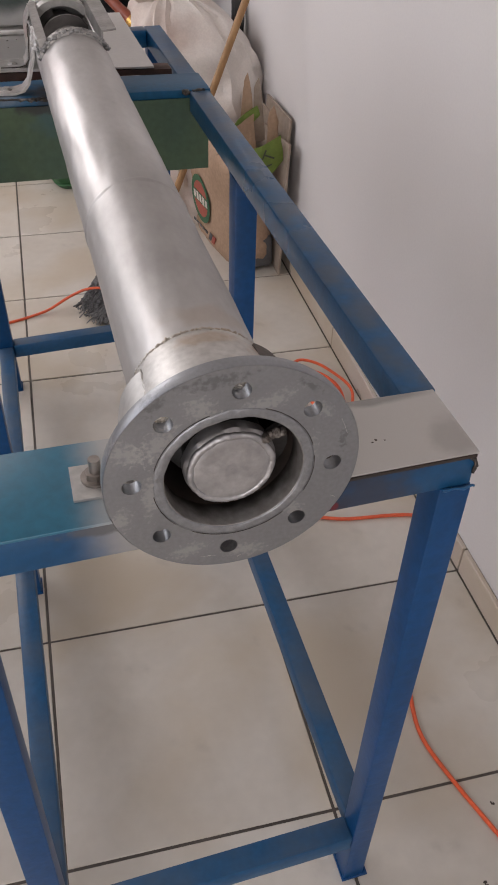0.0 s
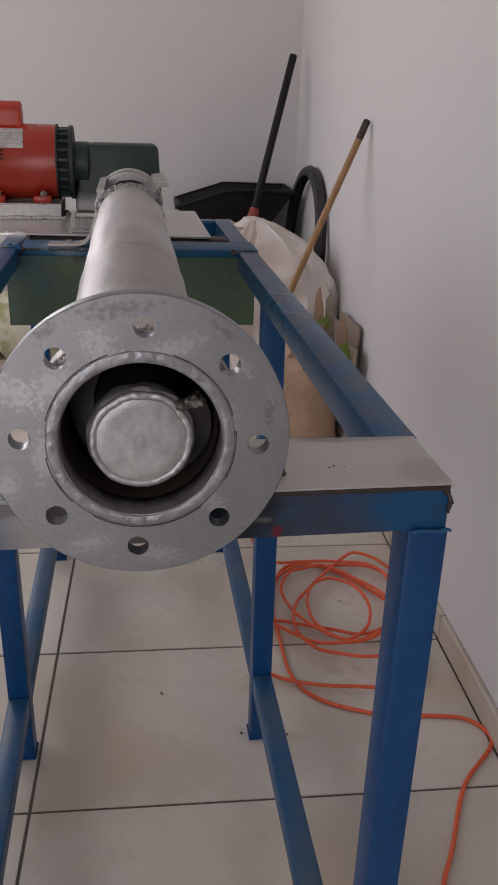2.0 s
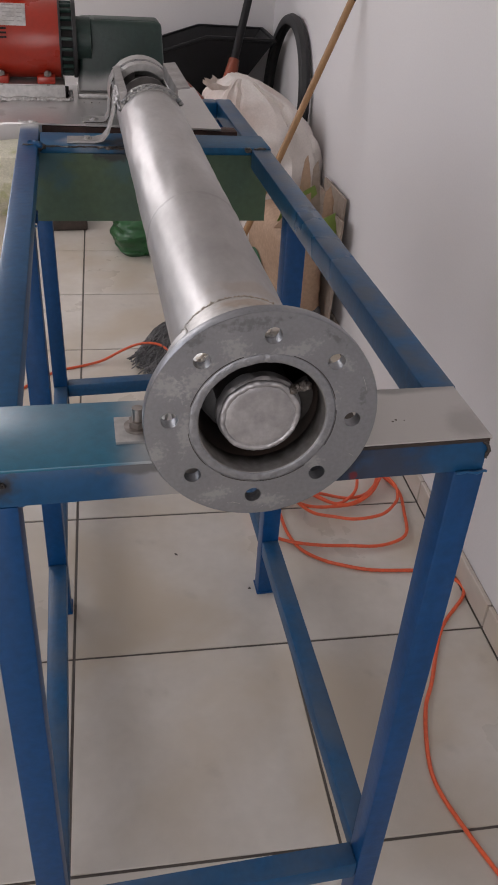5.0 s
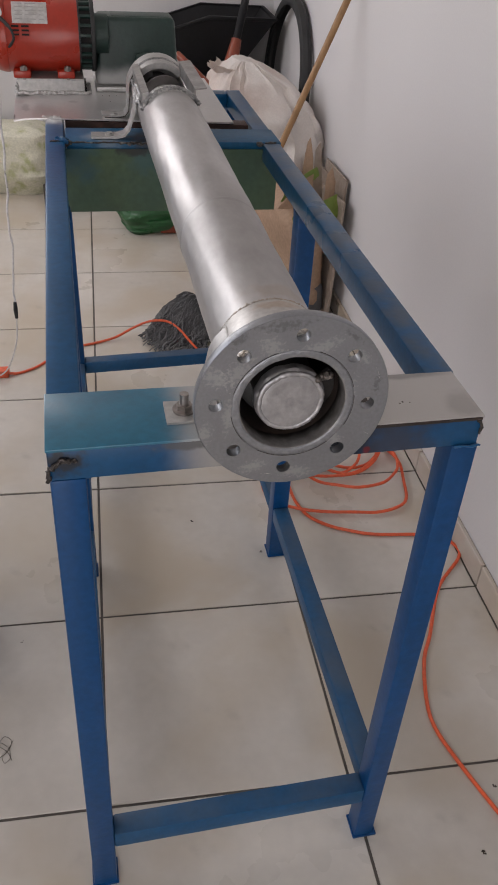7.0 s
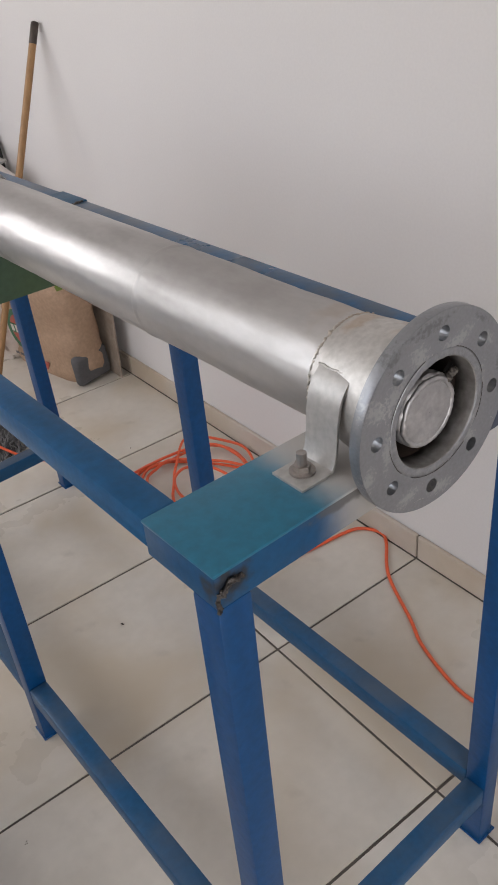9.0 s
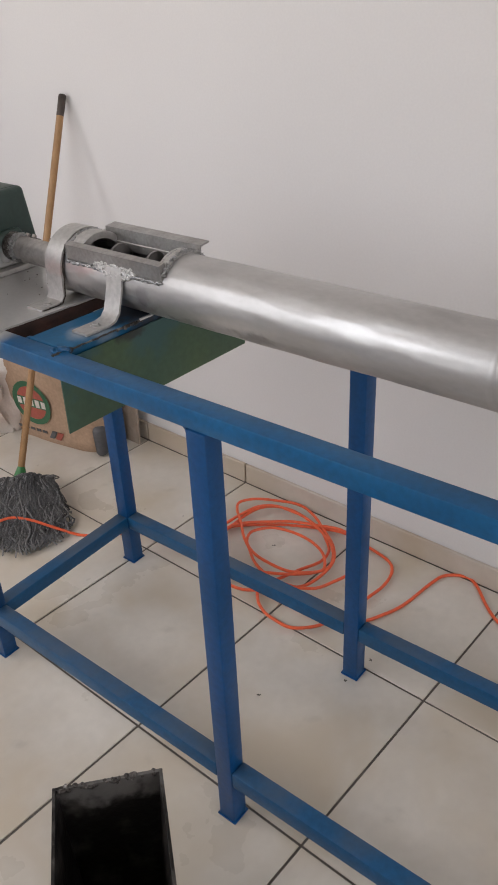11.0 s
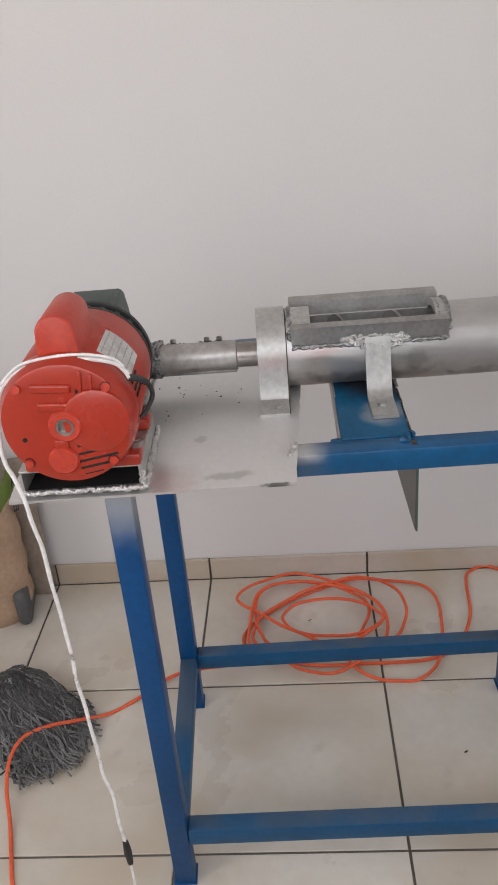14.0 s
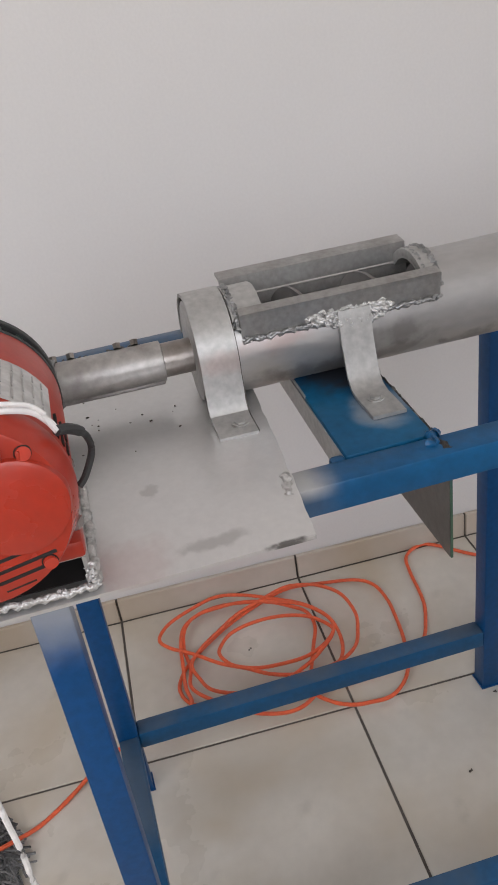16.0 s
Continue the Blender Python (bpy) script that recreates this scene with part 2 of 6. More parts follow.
for x, z, sx, sz, turn in ((-0.014, 0.090, 0.030, 0.007, -0.1), (-0.060, 0.076, 0.014, 0.006, -0.7), (0.054, 0.076, 0.014, 0.004, 0.6), (0.086, 0.020, 0.005, 0.012, 0.0)):
    M_flange = spot(M_flange, (0.12, 0.12, 0.125), (x, 0.0, z), (sx, 0.02, sz), 0.5, 1.8, 220, 0.9, turn)
M_ground = mat("ground_weld", (0.27, 0.28, 0.30), 0.38, 0.75, (0.36, 0.365, 0.38), 70, 0.5, 200, 0.20, 0.12, lo=0.52, hi=0.68)
M_silver = mat("silver_paint", (0.470, 0.462, 0.450), 0.47, 0.66, (0.415, 0.405, 0.395), 12, 0.5, 120, 0.03, 0.08)
M_silver = spot(M_silver, (0.46, 0.30, 0.27), (-0.064, 1.25, 0.010), (0.03, 0.05, 0.022), 0.35, 0.7, 35)
# grey mouth running to near-black: light failing inwards put into the colour
M_mouth = overlay(mat("dark_mouth", (0.36, 0.355, 0.35), 0.42, 0.6, (0.22, 0.20, 0.185), 50, 0.7, 180, 0.10, 0.12), (0.040, 0.034, 0.030), "Y", 0.007, 0.025, 60, 0.22)
M_feed = mat("scraped_steel_bar", (0.385, 0.378, 0.370), 0.38, 0.78, (0.28, 0.265, 0.25), 26, 0.7, 150, 0.10, 0.15)
M_neckweld = mat("dirty_weld", (0.50, 0.48, 0.45), 0.42, 0.7, (0.36, 0.28, 0.20), 40, 0.8, 160, 0.4, 0.15, fine_amt=0.2)
M_sheet = mat("silver_sheet", (0.66, 0.65, 0.645), 0.31, 0.70, (0.62, 0.612, 0.605), 3.5, 0.9, 120, 0.02, 0.05, lo=0.36, hi=0.72, fine_amt=0.03)
# faint red patch: the red motor's reflection put into the sheet colour
M_sheet = spot(M_sheet, (0.40, 0.09, 0.07), (-0.530, 1.360, 0.904), (0.050, 0.045, 0.03), 0.14, 0.6)
M_sheet = spot(M_sheet, (0.16, 0.155, 0.15), (-0.526, 1.285, 0.904), (0.012, 0.040, 0.03), 0.35, 0.8, 50)
M_sheet = spot(M_sheet, (0.05, 0.045, 0.04), (-0.550, 1.226, 0.904), (0.004, 0.026, 0.03), 0.8, 0.8, 90)
M_sheet = spot(M_sheet, (0.20, 0.19, 0.18), (-0.42, 1.33, 0.904), (0.016, 0.010, 0.03), 0.3, 0.9, 90)
M_weld = mat("weld_metal", (0.62, 0.61, 0.60), 0.36, 0.6, (0.46, 0.45, 0.44), 60, 0.6, 220, 0.7, 0.15, fine_amt=0.2)
M_darkweld = mat("burnt_weld", (0.060, 0.052, 0.048), 0.42, 0.5, (0.30, 0.285, 0.27), 55, 0.9, 200, 0.9, 0.2, fine_amt=0.4, lo=0.56, hi=0.72)
M_burnt = mat("scorched_weld", (0.13, 0.115, 0.105), 0.42, 0.6, (0.38, 0.36, 0.34), 55, 0.9, 200, 0.8, 0.2, fine_amt=0.3, lo=0.48, hi=0.68)
M_sleeve = mat("scorched_steel", (0.46, 0.44, 0.425), 0.46, 0.75, (0.27, 0.245, 0.23), 20, 0.9, 120, 0.10, 0.12, lo=0.42, hi=0.68)
M_shaft = mat("worn_steel", (0.42, 0.39, 0.37), 0.34, 0.9, (0.20, 0.17, 0.15), 14, 0.9, 120, 0.08, 0.14)
M_flight = mat("dark_flight", (0.022, 0.021, 0.021), 0.45, 0.3, (0.060, 0.056, 0.054), 25, 0.8, 120, 0.15, 0.12)
# paler stretch at the feed slot: wear, and light falling in put into colour
M_flight = spot(M_flight, (0.36, 0.34, 0.33), (0.0, 1.11, 0.03), (0.09, 0.20, 0.09), 0.5, 0.6, 30)
M_weldgrey = mat("grey_weld", (0.36, 0.36, 0.36), 0.34, 0.75, (0.22, 0.22, 0.22), 60, 0.7, 160, 0.2, 0.12)
M_disc = mat("cast_disc", (0.36, 0.357, 0.367), 0.42, 0.75, (0.46, 0.455, 0.465), 60, 0.8, 200, 0.07, 0.12, lo=0.42, hi=0.64, detail=8, fine_amt=0.08)
M_bore = mat("dark_bore", (0.020, 0.018, 0.017), 0.6, 0.2, (0.060, 0.036, 0.026), 20, 0.7, 90, 0.1)
M_rust = mat("rusty_iron", (0.075, 0.035, 0.028), 0.62, 0.3, (0.025, 0.018, 0.016), 22, 0.8, 120, 0.25)
M_green = mat("green_sheet", (0.058, 0.102, 0.048), 0.46, 0, (0.030, 0.075, 0.060), 5, 0.8, 90, 0.06)
M_green = spot(M_green, (0.020, 0.085, 0.115), (-0.440, 1.028, 0.885), (0.075, 0.03, 0.075), 0.7, 0.9, 25)
M_green = spot(M_green, (0.030, 0.090, 0.105), (-0.250, 1.025, 0.875), (0.090, 0.03, 0.060), 0.6, 0.9, 25)
M_green = spot(M_green, (0.020, 0.020, 0.020), (-0.315, 1.026, 0.886), (0.055, 0.03, 0.016), 0.9, 0.8, 60)
M_rawsteel = mat("bare_sheet_steel", (0.105, 0.095, 0.085), 0.45, 0.4, (0.19, 0.18, 0.165), 7, 0.8, 90, 0.08)
M_red = mat("red_enamel", (0.37, 0.029, 0.013), 0.30, 0, (0.30, 0.025, 0.012), 9, 0.6, 120, 0.04, fine_amt=0.06)
M_redcap = mat("red_enamel_cap", (0.45, 0.042, 0.022), 0.40, 0, (0.40, 0.034, 0.018), 9, 0.6, 120, 0.05)
M_gear = mat("dark_green_cast", (0.018, 0.046, 0.038), 0.45, 0, (0.012, 0.028, 0.024), 10, 0.8, 120, 0.2)
M_gearlow = overlay(mat("dark_green_cast_sprayed", (0.018, 0.046, 0.038), 0.42, 0, (0.012, 0.028, 0.024), 10, 0.8, 120, 0.2), (0.40, 0.40, 0.395), "Z", 0.968, 0.930, 16, 0.25)
M_black = mat("black_rubber", (0.016, 0.016, 0.017), 0.55, 0, (0.03, 0.03, 0.03), 14, 0.7, 120, 0.08)
# near-black for slots, holes and hollows: their inner shade put into the colour
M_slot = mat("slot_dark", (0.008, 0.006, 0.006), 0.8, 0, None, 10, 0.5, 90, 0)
M_label = mat("foil_label", (0.62, 0.61, 0.60), 0.35, 0.3, (0.36, 0.34, 0.33), 45, 0.8, 120, 0.04)
M_ink = mat("label_ink", (0.43, 0.42, 0.41), 0.6, 0, None, 20, 0.4, 90, 0)
M_wall = mat("white_wall", (0.67, 0.650, 0.648), 0.90, 0, (0.635, 0.612, 0.608), 1.6, 0.5, 170, 0.05, 0.05, fine_amt=0.015, spec=0.08)
M_ceil = mat("white_ceiling", (0.80, 0.79, 0.78), 0.85, 0, None, 1.2, 0.15, 120, 0.04, fine_amt=0.02)
M_grout = mat("grout", (0.085, 0.072, 0.062), 0.85, 0, (0.16, 0.145, 0.13), 3, 0.7, 120, 0.2)
M_cable = mat("orange_cable", (0.78, 0.125, 0.045), 0.45, 0, (0.62, 0.10, 0.04), 15, 0.6, 120, 0.03)
M_white = mat("white_cord", (0.74, 0.72, 0.71), 0.55, 0, (0.6, 0.58, 0.57), 15, 0.6, 120, 0.05)
M_wood = mat("pale_wood", (0.36, 0.20, 0.085), 0.5, 0, (0.24, 0.125, 0.05), 9, 0.8, 60, 0.06, stretch=(6, 6, 0.6))
M_mop = mat("grey_yarn", (0.040, 0.040, 0.043), 0.9, 0, (0.10, 0.098, 0.098), 18, 0.9, 200, 0.2, fine_amt=0.4)
M_mopcore = mat("grey_yarn_core", (0.03, 0.03, 0.032), 0.95, 0, (0.07, 0.07, 0.07), 30, 0.9, 200, 0.5, fine_amt=0.4)
M_gplastic = mat("green_plastic", (0.03, 0.20, 0.05), 0.4, 0, (0.02, 0.13, 0.035), 12, 0.6, 90, 0.05)
M_kraft = mat("kraft_paper", (0.42, 0.285, 0.195), 0.8, 0, (0.34, 0.225, 0.15), 7, 0.7, 90, 0.15)
M_card = mat("cardboard", (0.36, 0.30, 0.25), 0.85, 0, (0.25, 0.19, 0.145), 8, 0.8, 60, 0.2)
M_greypaper = mat("grey_print", (0.085, 0.085, 0.09), 0.7, 0, (0.13, 0.13, 0.135), 8, 0.6, 90, 0.1)
M_ink_dark = mat("dark_print", (0.03, 0.035, 0.03), 0.7, 0, None, 20, 0.4, 90, 0)
M_greenpaper = mat("green_print", (0.17, 0.24, 0.045), 0.7, 0, (0.09, 0.16, 0.03), 8, 0.6, 90, 0.1)
M_redpaper = mat("red_print", (0.36, 0.085, 0.060), 0.7, 0, None, 8, 0.5, 90, 0.1)
M_dgreenpaper = mat("dark_green_print", (0.035, 0.12, 0.06), 0.7, 0, None, 8, 0.5, 90, 0.1)
M_whitepaper = mat("white_print", (0.62, 0.58, 0.54), 0.7, 0, None, 8, 0.4, 90, 0.1)
M_sack = mat("woven_sack", (0.70, 0.65, 0.61), 0.70, 0, (0.52, 0.38, 0.32), 5, 0.75, 150, 0.10, lo=0.45, hi=0.72, fine_amt=0.05)
M_sack2 = mat("printed_sack", (0.62, 0.60, 0.48), 0.75, 0, (0.34, 0.36, 0.14), 14, 0.8, 120, 0.2, lo=0.5, hi=0.65)
M_tub = mat("black_plastic", (0.008, 0.008, 0.009), 0.52, 0, (0.016, 0.016, 0.018), 8, 0.7, 60, 0.25, spec=0.25)
M_terracotta = mat("red_brown_handle", (0.26, 0.055, 0.025), 0.4, 0, (0.17, 0.035, 0.018), 12, 0.6, 90, 0.05)
M_yellow = mat("yellow_plastic", (0.62, 0.40, 0.02), 0.4, 0, None, 20, 0.5, 90, 0.05)
M_brass = mat("brass", (0.55, 0.33, 0.10), 0.3, 0.9, (0.36, 0.21, 0.07), 20, 0.7, 120, 0.05)
M_tin = mat("tin_can", (0.42, 0.36, 0.26), 0.35, 0.6, (0.06, 0.035, 0.022), 9, 0.95, 90, 0.1, lo=0.44, hi=0.56)
M_dark = mat("dark_steel", (0.05, 0.042, 0.038), 0.5, 0.5, (0.12, 0.09, 0.075), 14, 0.7, 100, 0.15)
M_boxblue = mat("light_blue_enamel", (0.035, 0.19, 0.42), 0.4, 0, (0.025, 0.12, 0.32), 7, 0.7, 90, 0.06)
M_boxin = mat("oily_black_steel", (0.012, 0.010, 0.009), 0.42, 0.4, (0.10, 0.090, 0.082), 18, 0.9, 80, 0.5, lo=0.50, hi=0.72)
M_boxin = spot(M_boxin, (0.20, 0.19, 0.18), (0.06, 0.0, 0.320), (0.15, 0.05, 0.045), 0.7, 0.9, 40)
M_green_bag = mat("green_film", (0.02, 0.11, 0.035), 0.3, 0, (0.012, 0.07, 0.02), 14, 0.8, 60, 0.3)
M_bluecloth = mat("pale_blue_cloth", (0.32, 0.42, 0.50), 0.85, 0, None, 12, 0.6, 120, 0.2)


def tile_material(name, base, second):
    """Glazed ceramic: each tile a shade of its own, cloudy pattern, dirt specks."""
    m = mat(name, base, 0.30, 0, second, 3.2, 0.8, 40, 0.015, 0.10, fine_amt=0.03, spec=0.5, lo=0.4, hi=0.65)
    nt = m.node_tree
    n, l = nt.nodes, nt.links
    b = n["Principled BSDF"]
    src = b.inputs["Base Color"].links[0].from_socket
    oi = n.new("ShaderNodeObjectInfo")
    for node in n:
        if node.bl_idname == "ShaderNodeMapping":
            cb = n.new("ShaderNodeCombineXYZ")
            k = n.new("ShaderNodeMath")
            k.operation = "MULTIPLY"
            k.inputs[1].default_value = 37.0
            l.new(oi.outputs["Random"], k.inputs[0])
            l.new(k.outputs[0], cb.inputs[0])
            l.new(k.outputs[0], cb.inputs[1])
            l.new(cb.outputs[0], node.inputs["Location"])
    mr = n.new("ShaderNodeMapRange")
    mr.inputs["To Min"].default_value, mr.inputs["To Max"].default_value = 0.95, 1.04
    l.new(oi.outputs["Random"], mr.inputs["Value"])
    tc = n.new("ShaderNodeTexCoord")
    dn = n.new("ShaderNodeTexNoise")
    dn.inputs["Scale"].default_value, dn.inputs["Detail"].default_value = 9, 5
    l.new(tc.outputs["Object"], dn.inputs["Vector"])
    dr = n.new("ShaderNodeMapRange")
    dr.interpolation_type = "SMOOTHSTEP"
    dr.inputs["From Min"].default_value, dr.inputs["From Max"].default_value = 0.60, 0.80
    dr.inputs["To Min"].default_value, dr.inputs["To Max"].default_value = 1.0, 0.78
    l.new(dn.outputs["Fac"], dr.inputs["Value"])
    mu = n.new("ShaderNodeMath")
    mu.operation = "MULTIPLY"
    l.new(mr.outputs[0], mu.inputs[0])
    l.new(dr.outputs[0], mu.inputs[1])
    # brownish dust and wiped stains running across the joints
    geo = n.new("ShaderNodeNewGeometry")
    big = n.new("ShaderNodeTexNoise")
    big.inputs["Scale"].default_value, big.inputs["Detail"].default_value, big.inputs["Distortion"].default_value = 2.6, 4, 0.3
    l.new(geo.outputs["Position"], big.inputs["Vector"])
    st = n.new("ShaderNodeMapRange")
    st.interpolation_type = "SMOOTHSTEP"
    st.inputs["From Min"].default_value, st.inputs["From Max"].default_value = 0.40, 0.68
    st.inputs["To Max"].default_value = 0.95
    l.new(big.outputs["Fac"], st.inputs["Value"])
    mx = n.new("ShaderNodeMix")
    mx.data_type = "RGBA"
    l.new(st.outputs[0], mx.inputs["Factor"])
    l.new(src, mx.inputs["A"])
    mx.inputs["B"].default_value = (base[0] * 0.83, base[1] * 0.76, base[2] * 0.655, 1)
    v = n.new("ShaderNodeVectorMath")
    v.operation = "SCALE"
    l.new(mx.outputs["Result"], v.inputs[0])
    l.new(mu.outputs[0], v.inputs["Scale"])
    l.new(v.outputs[0], b.inputs["Base Color"])
    return m


M_tile = tile_material("ceramic_tile", (0.615, 0.578, 0.525), (0.515, 0.475, 0.42))
M_skirt = tile_material("skirting_tile", (0.56, 0.50, 0.44), (0.48, 0.42, 0.36))

# ---------------------------------------------------------------- mesh helpers


def finish(name, bm, material, smooth=True, angle=40):
    bmesh.ops.recalc_face_normals(bm, faces=bm.faces)
    me = bpy.data.meshes.new(name)
    if smooth:
        for f in bm.faces:
            f.smooth = True
        for e in bm.edges:
            if len(e.link_faces) == 2 and e.calc_face_angle(0) > radians(angle):
                e.smooth = False
    bm.to_mesh(me)
    bm.free()
    me.materials.append(material)
    return me


def part(name, bm, material, parent, label="", smooth=True, angle=40):
    ob = new(name, finish(name, bm, material, smooth, 110 if "weld" in name else angle))
    ob.parent = parent
    if label:
        ob["label"] = label
    return ob


def thing(name, label, category, m=None, group="", kind=""):
    ob = new(name)
    ob.empty_display_size = 0.05
    if m is not None:
        ob.matrix_world = m
    return tagged(ob, label, category, group, kind)


def solid(name, bm, material, label, category, m=None, group="", kind="", smooth=True, angle=40):
    ob = new(name, finish(name, bm, material, smooth, angle))
    if m is not None:
        ob.matrix_world = m
    return tagged(ob, label, category, group, kind)


def box(x0, x1, y0, y1, z0, z1, bevel=0.0, seg=2, bm=None):
    own = bmesh.new()
    bmesh.ops.create_cube(own, size=1)
    for v in own.verts:
        v.co = Vector((x0 + (v.co.x + 0.5) * (x1 - x0), y0 + (v.co.y + 0.5) * (y1 - y0), z0 + (v.co.z + 0.5) * (z1 - z0)))
    if bevel:
        bmesh.ops.bevel(own, geom=own.edges[:], offset=bevel, segments=seg, affect="EDGES", profile=0.5)
    return join(bm, own)


def join(bm, own):
    if bm is None:
        return own
    me = bpy.data.meshes.new("tmp")
    own.to_mesh(me)
    own.free()
    bm.from_mesh(me)
    bpy.data.meshes.remove(me)
    return bm


def moved(bm, m):
    bmesh.ops.transform(bm, matrix=m, verts=bm.verts)
    return bm


def lathe(profile, seg=48, axis="Y", bm=None, a0=0.0, a1=360.0, closed=False):
    """Turns (radius, along) pairs round an axis. closed: the profile is a ring."""
    own = bmesh.new()
    full = abs(a1 - a0) >= 359.9
    n = seg if full else seg + 1
    rings = []
    for i in range(n):
        a = radians(a0 + (a1 - a0) * i / seg)
        ca, sa = math.cos(a), math.sin(a)
        ring = []
        for r, h in profile:
            p = {"Y": (r * ca, h, r * sa), "Z": (r * ca, r * sa, h), "X": (h, r * ca, r * sa)}[axis]
            ring.append(own.verts.new(p))
        rings.append(ring)
    count = len(profile)
    for i in range(n if full else n - 1):
        p, q = rings[i], rings[(i + 1) % n]
        for j in range(count if closed else count - 1):
            k = (j + 1) % count
            try:
                own.faces.new((p[j], p[k], q[k], q[j]))
            except ValueError:
                pass
    if not full and closed:
        own.faces.new(rings[0])
        own.faces.new(rings[-1][::-1])
    bmesh.ops.remove_doubles(own, verts=own.verts, dist=1e-6)
    return join(bm, own)


def rod(p, q, r, seg=12, r2=None, bm=None):
    p, q = Vector(p), Vector(q)
    own = bmesh.new()
    bmesh.ops.create_cone(own, cap_ends=True, segments=seg, radius1=r, radius2=r if r2 is None else r2, depth=(q - p).length)
    turn = (q - p).to_track_quat("Z", "Y").to_matrix().to_4x4()
    bmesh.ops.transform(own, matrix=Matrix.Translation((p + q) / 2) @ turn, verts=own.verts)
    return join(bm, own)


def smooth_line(points, steps=8, loop=False):
    """Catmull-Rom through the points."""
    pts = [Vector(p) for p in points]
    out = []
    n = len(pts)
    for i in range(n if loop else n - 1):
        p0 = pts[(i - 1) % n] if loop or i > 0 else pts[0]
        p1, p2 = pts[i], pts[(i + 1) % n]
        p3 = pts[(i + 2) % n] if loop or i + 2 < n else pts[-1]
        for s in range(steps):
            t = s / steps
            out.append(0.5 * ((2 * p1) + (p2 - p0) * t + (2 * p0 - 5 * p1 + 4 * p2 - p3) * t * t + (3 * p1 - p0 - 3 * p2 + p3) * t ** 3))
    if not loop:
        out.append(pts[-1])
    return out


def hose(points, r, seg=8, bm=None, taper=None, loop=False):
    """A round tube along the points."""
    own = bmesh.new()
    pts = [Vector(p) for p in points]
    n = len(pts)
    rings = []
    up = Vector((0, 0, 1))
    for i, p in enumerate(pts):
        d = (pts[(i + 1) % n] - pts[i - 1]) if loop or 0 < i < n - 1 else (pts[1] - pts[0] if i == 0 else pts[-1] - pts[-2])
        d.normalize()
        side = d.cross(up)
        if side.length < 1e-3:
            side = d.cross(Vector((1, 0, 0)))
        side.normalize()
        top = side.cross(d)
        rr = r * (taper(i / (n - 1)) if taper else 1)
        rings.append([own.verts.new(p + (side * math.cos(2 * math.pi * k / seg) + top * math.sin(2 * math.pi * k / seg)) * rr) for k in range(seg)])
    for i in range(n if loop else n - 1):
        a, b = rings[i], rings[(i + 1) % n]
        for k in range(seg):
            own.faces.new((a[k], a[(k + 1) % seg], b[(k + 1) % seg], b[k]))
    if not loop:
        own.faces.new(rings[0][::-1])
        own.faces.new(rings[-1])
    return join(bm, own)


def strip(points, width_dir, w0, w1, thick, bm=None, hole=None):
    """A flat bar bent along points in a plane: width_dir is the axis across, from w0 to w1."""
    own = bmesh.new()
    pts = [Vector(p) for p in points]
    n = len(pts)
    wd = Vector(width_dir)
    rows = []
    for i, p in enumerate(pts):
        d = (pts[i + 1] - pts[i - 1]) if 0 < i < n - 1 else (pts[1] - pts[0] if i == 0 else pts[-1] - pts[-2])
        d.normalize()
        nn = wd.cross(d).normalized()
        rows.append([own.verts.new(p + wd * w + nn * s) for w, s in ((w0, 0), (w1, 0), (w1, thick), (w0, thick))])
    for i in range(n - 1):
        a, b = rows[i], rows[i + 1]
        for k in range(4):
            own.faces.new((a[k], a[(k + 1) % 4], b[(k + 1) % 4], b[k]))
    own.faces.new(rows[0][::-1])
    own.faces.new(rows[-1])
    return join(bm, own)


def lumps(centres, size, rng, bm=None):
    """Rough weld beads: small uneven icospheres pressed together."""
    own = bmesh.new()
    for c in centres:
        one = bmesh.new()
        bmesh.ops.create_icosphere(one, subdivisions=2, radius=size * rng.uniform(0.6, 1.3))
        sx, sy, sz = rng.uniform(0.7, 1.4), rng.uniform(0.7, 1.4), rng.uniform(0.6, 1.1)
        for v in one.verts:
            k = 1 + 0.25 * noise.noise(v.co * (1.3 / size) + Vector(c) * 50)
            v.co = Vector((v.co.x * sx * k, v.co.y * sy * k, v.co.z * sz * k)) + Vector(c)
        own = join(own, one)
    return join(bm, own)


def bead(points, r, rng, bm=None, runs=2, spread=0.5):
    """A hand-laid weld: uneven overlapping runs along the points."""
    for k in range(runs):
        line = []
        for p in smooth_line(points, 4):
            line.append(p + Vector((rng.uniform(-1, 1), rng.uniform(-1, 1), rng.uniform(-1, 1))) * r * spread)
        seed = rng.uniform(0, 90)
        n = len(line)
        bm = hose(line, r, 7, bm=bm, taper=lambda t, seed=seed, n=n: 0.75 + 0.55 * abs(noise.noise(Vector((t * n * 0.9, seed, 0)))) + 0.2 * math.sin(t * n * 1.3 + seed))
    return bm


def arc(r, y, a0, a1, n=24):
    """Points on a circle round the tube's axis; degrees from the top."""
    return [(r * math.sin(radians(a0 + (a1 - a0) * k / n)), y, r * math.cos(radians(a0 + (a1 - a0) * k / n))) for k in range(n + 1)]


def hex_bolt(parent, name, p, size, height, material, stud=0.0, washer=True, label=""):
    bm = rod(p, (p[0], p[1], p[2] + height), size, 6)
    if washer:
        bm = rod((p[0], p[1], p[2] - 0.0005), (p[0], p[1], p[2] + 0.002), size * 1.45, 20, bm=bm)
    if stud:
        bm = rod((p[0], p[1], p[2]), (p[0], p[1], p[2] + stud), size * 0.58, 12, bm=bm)
    return part(name, bm, material, parent, label, angle=30)


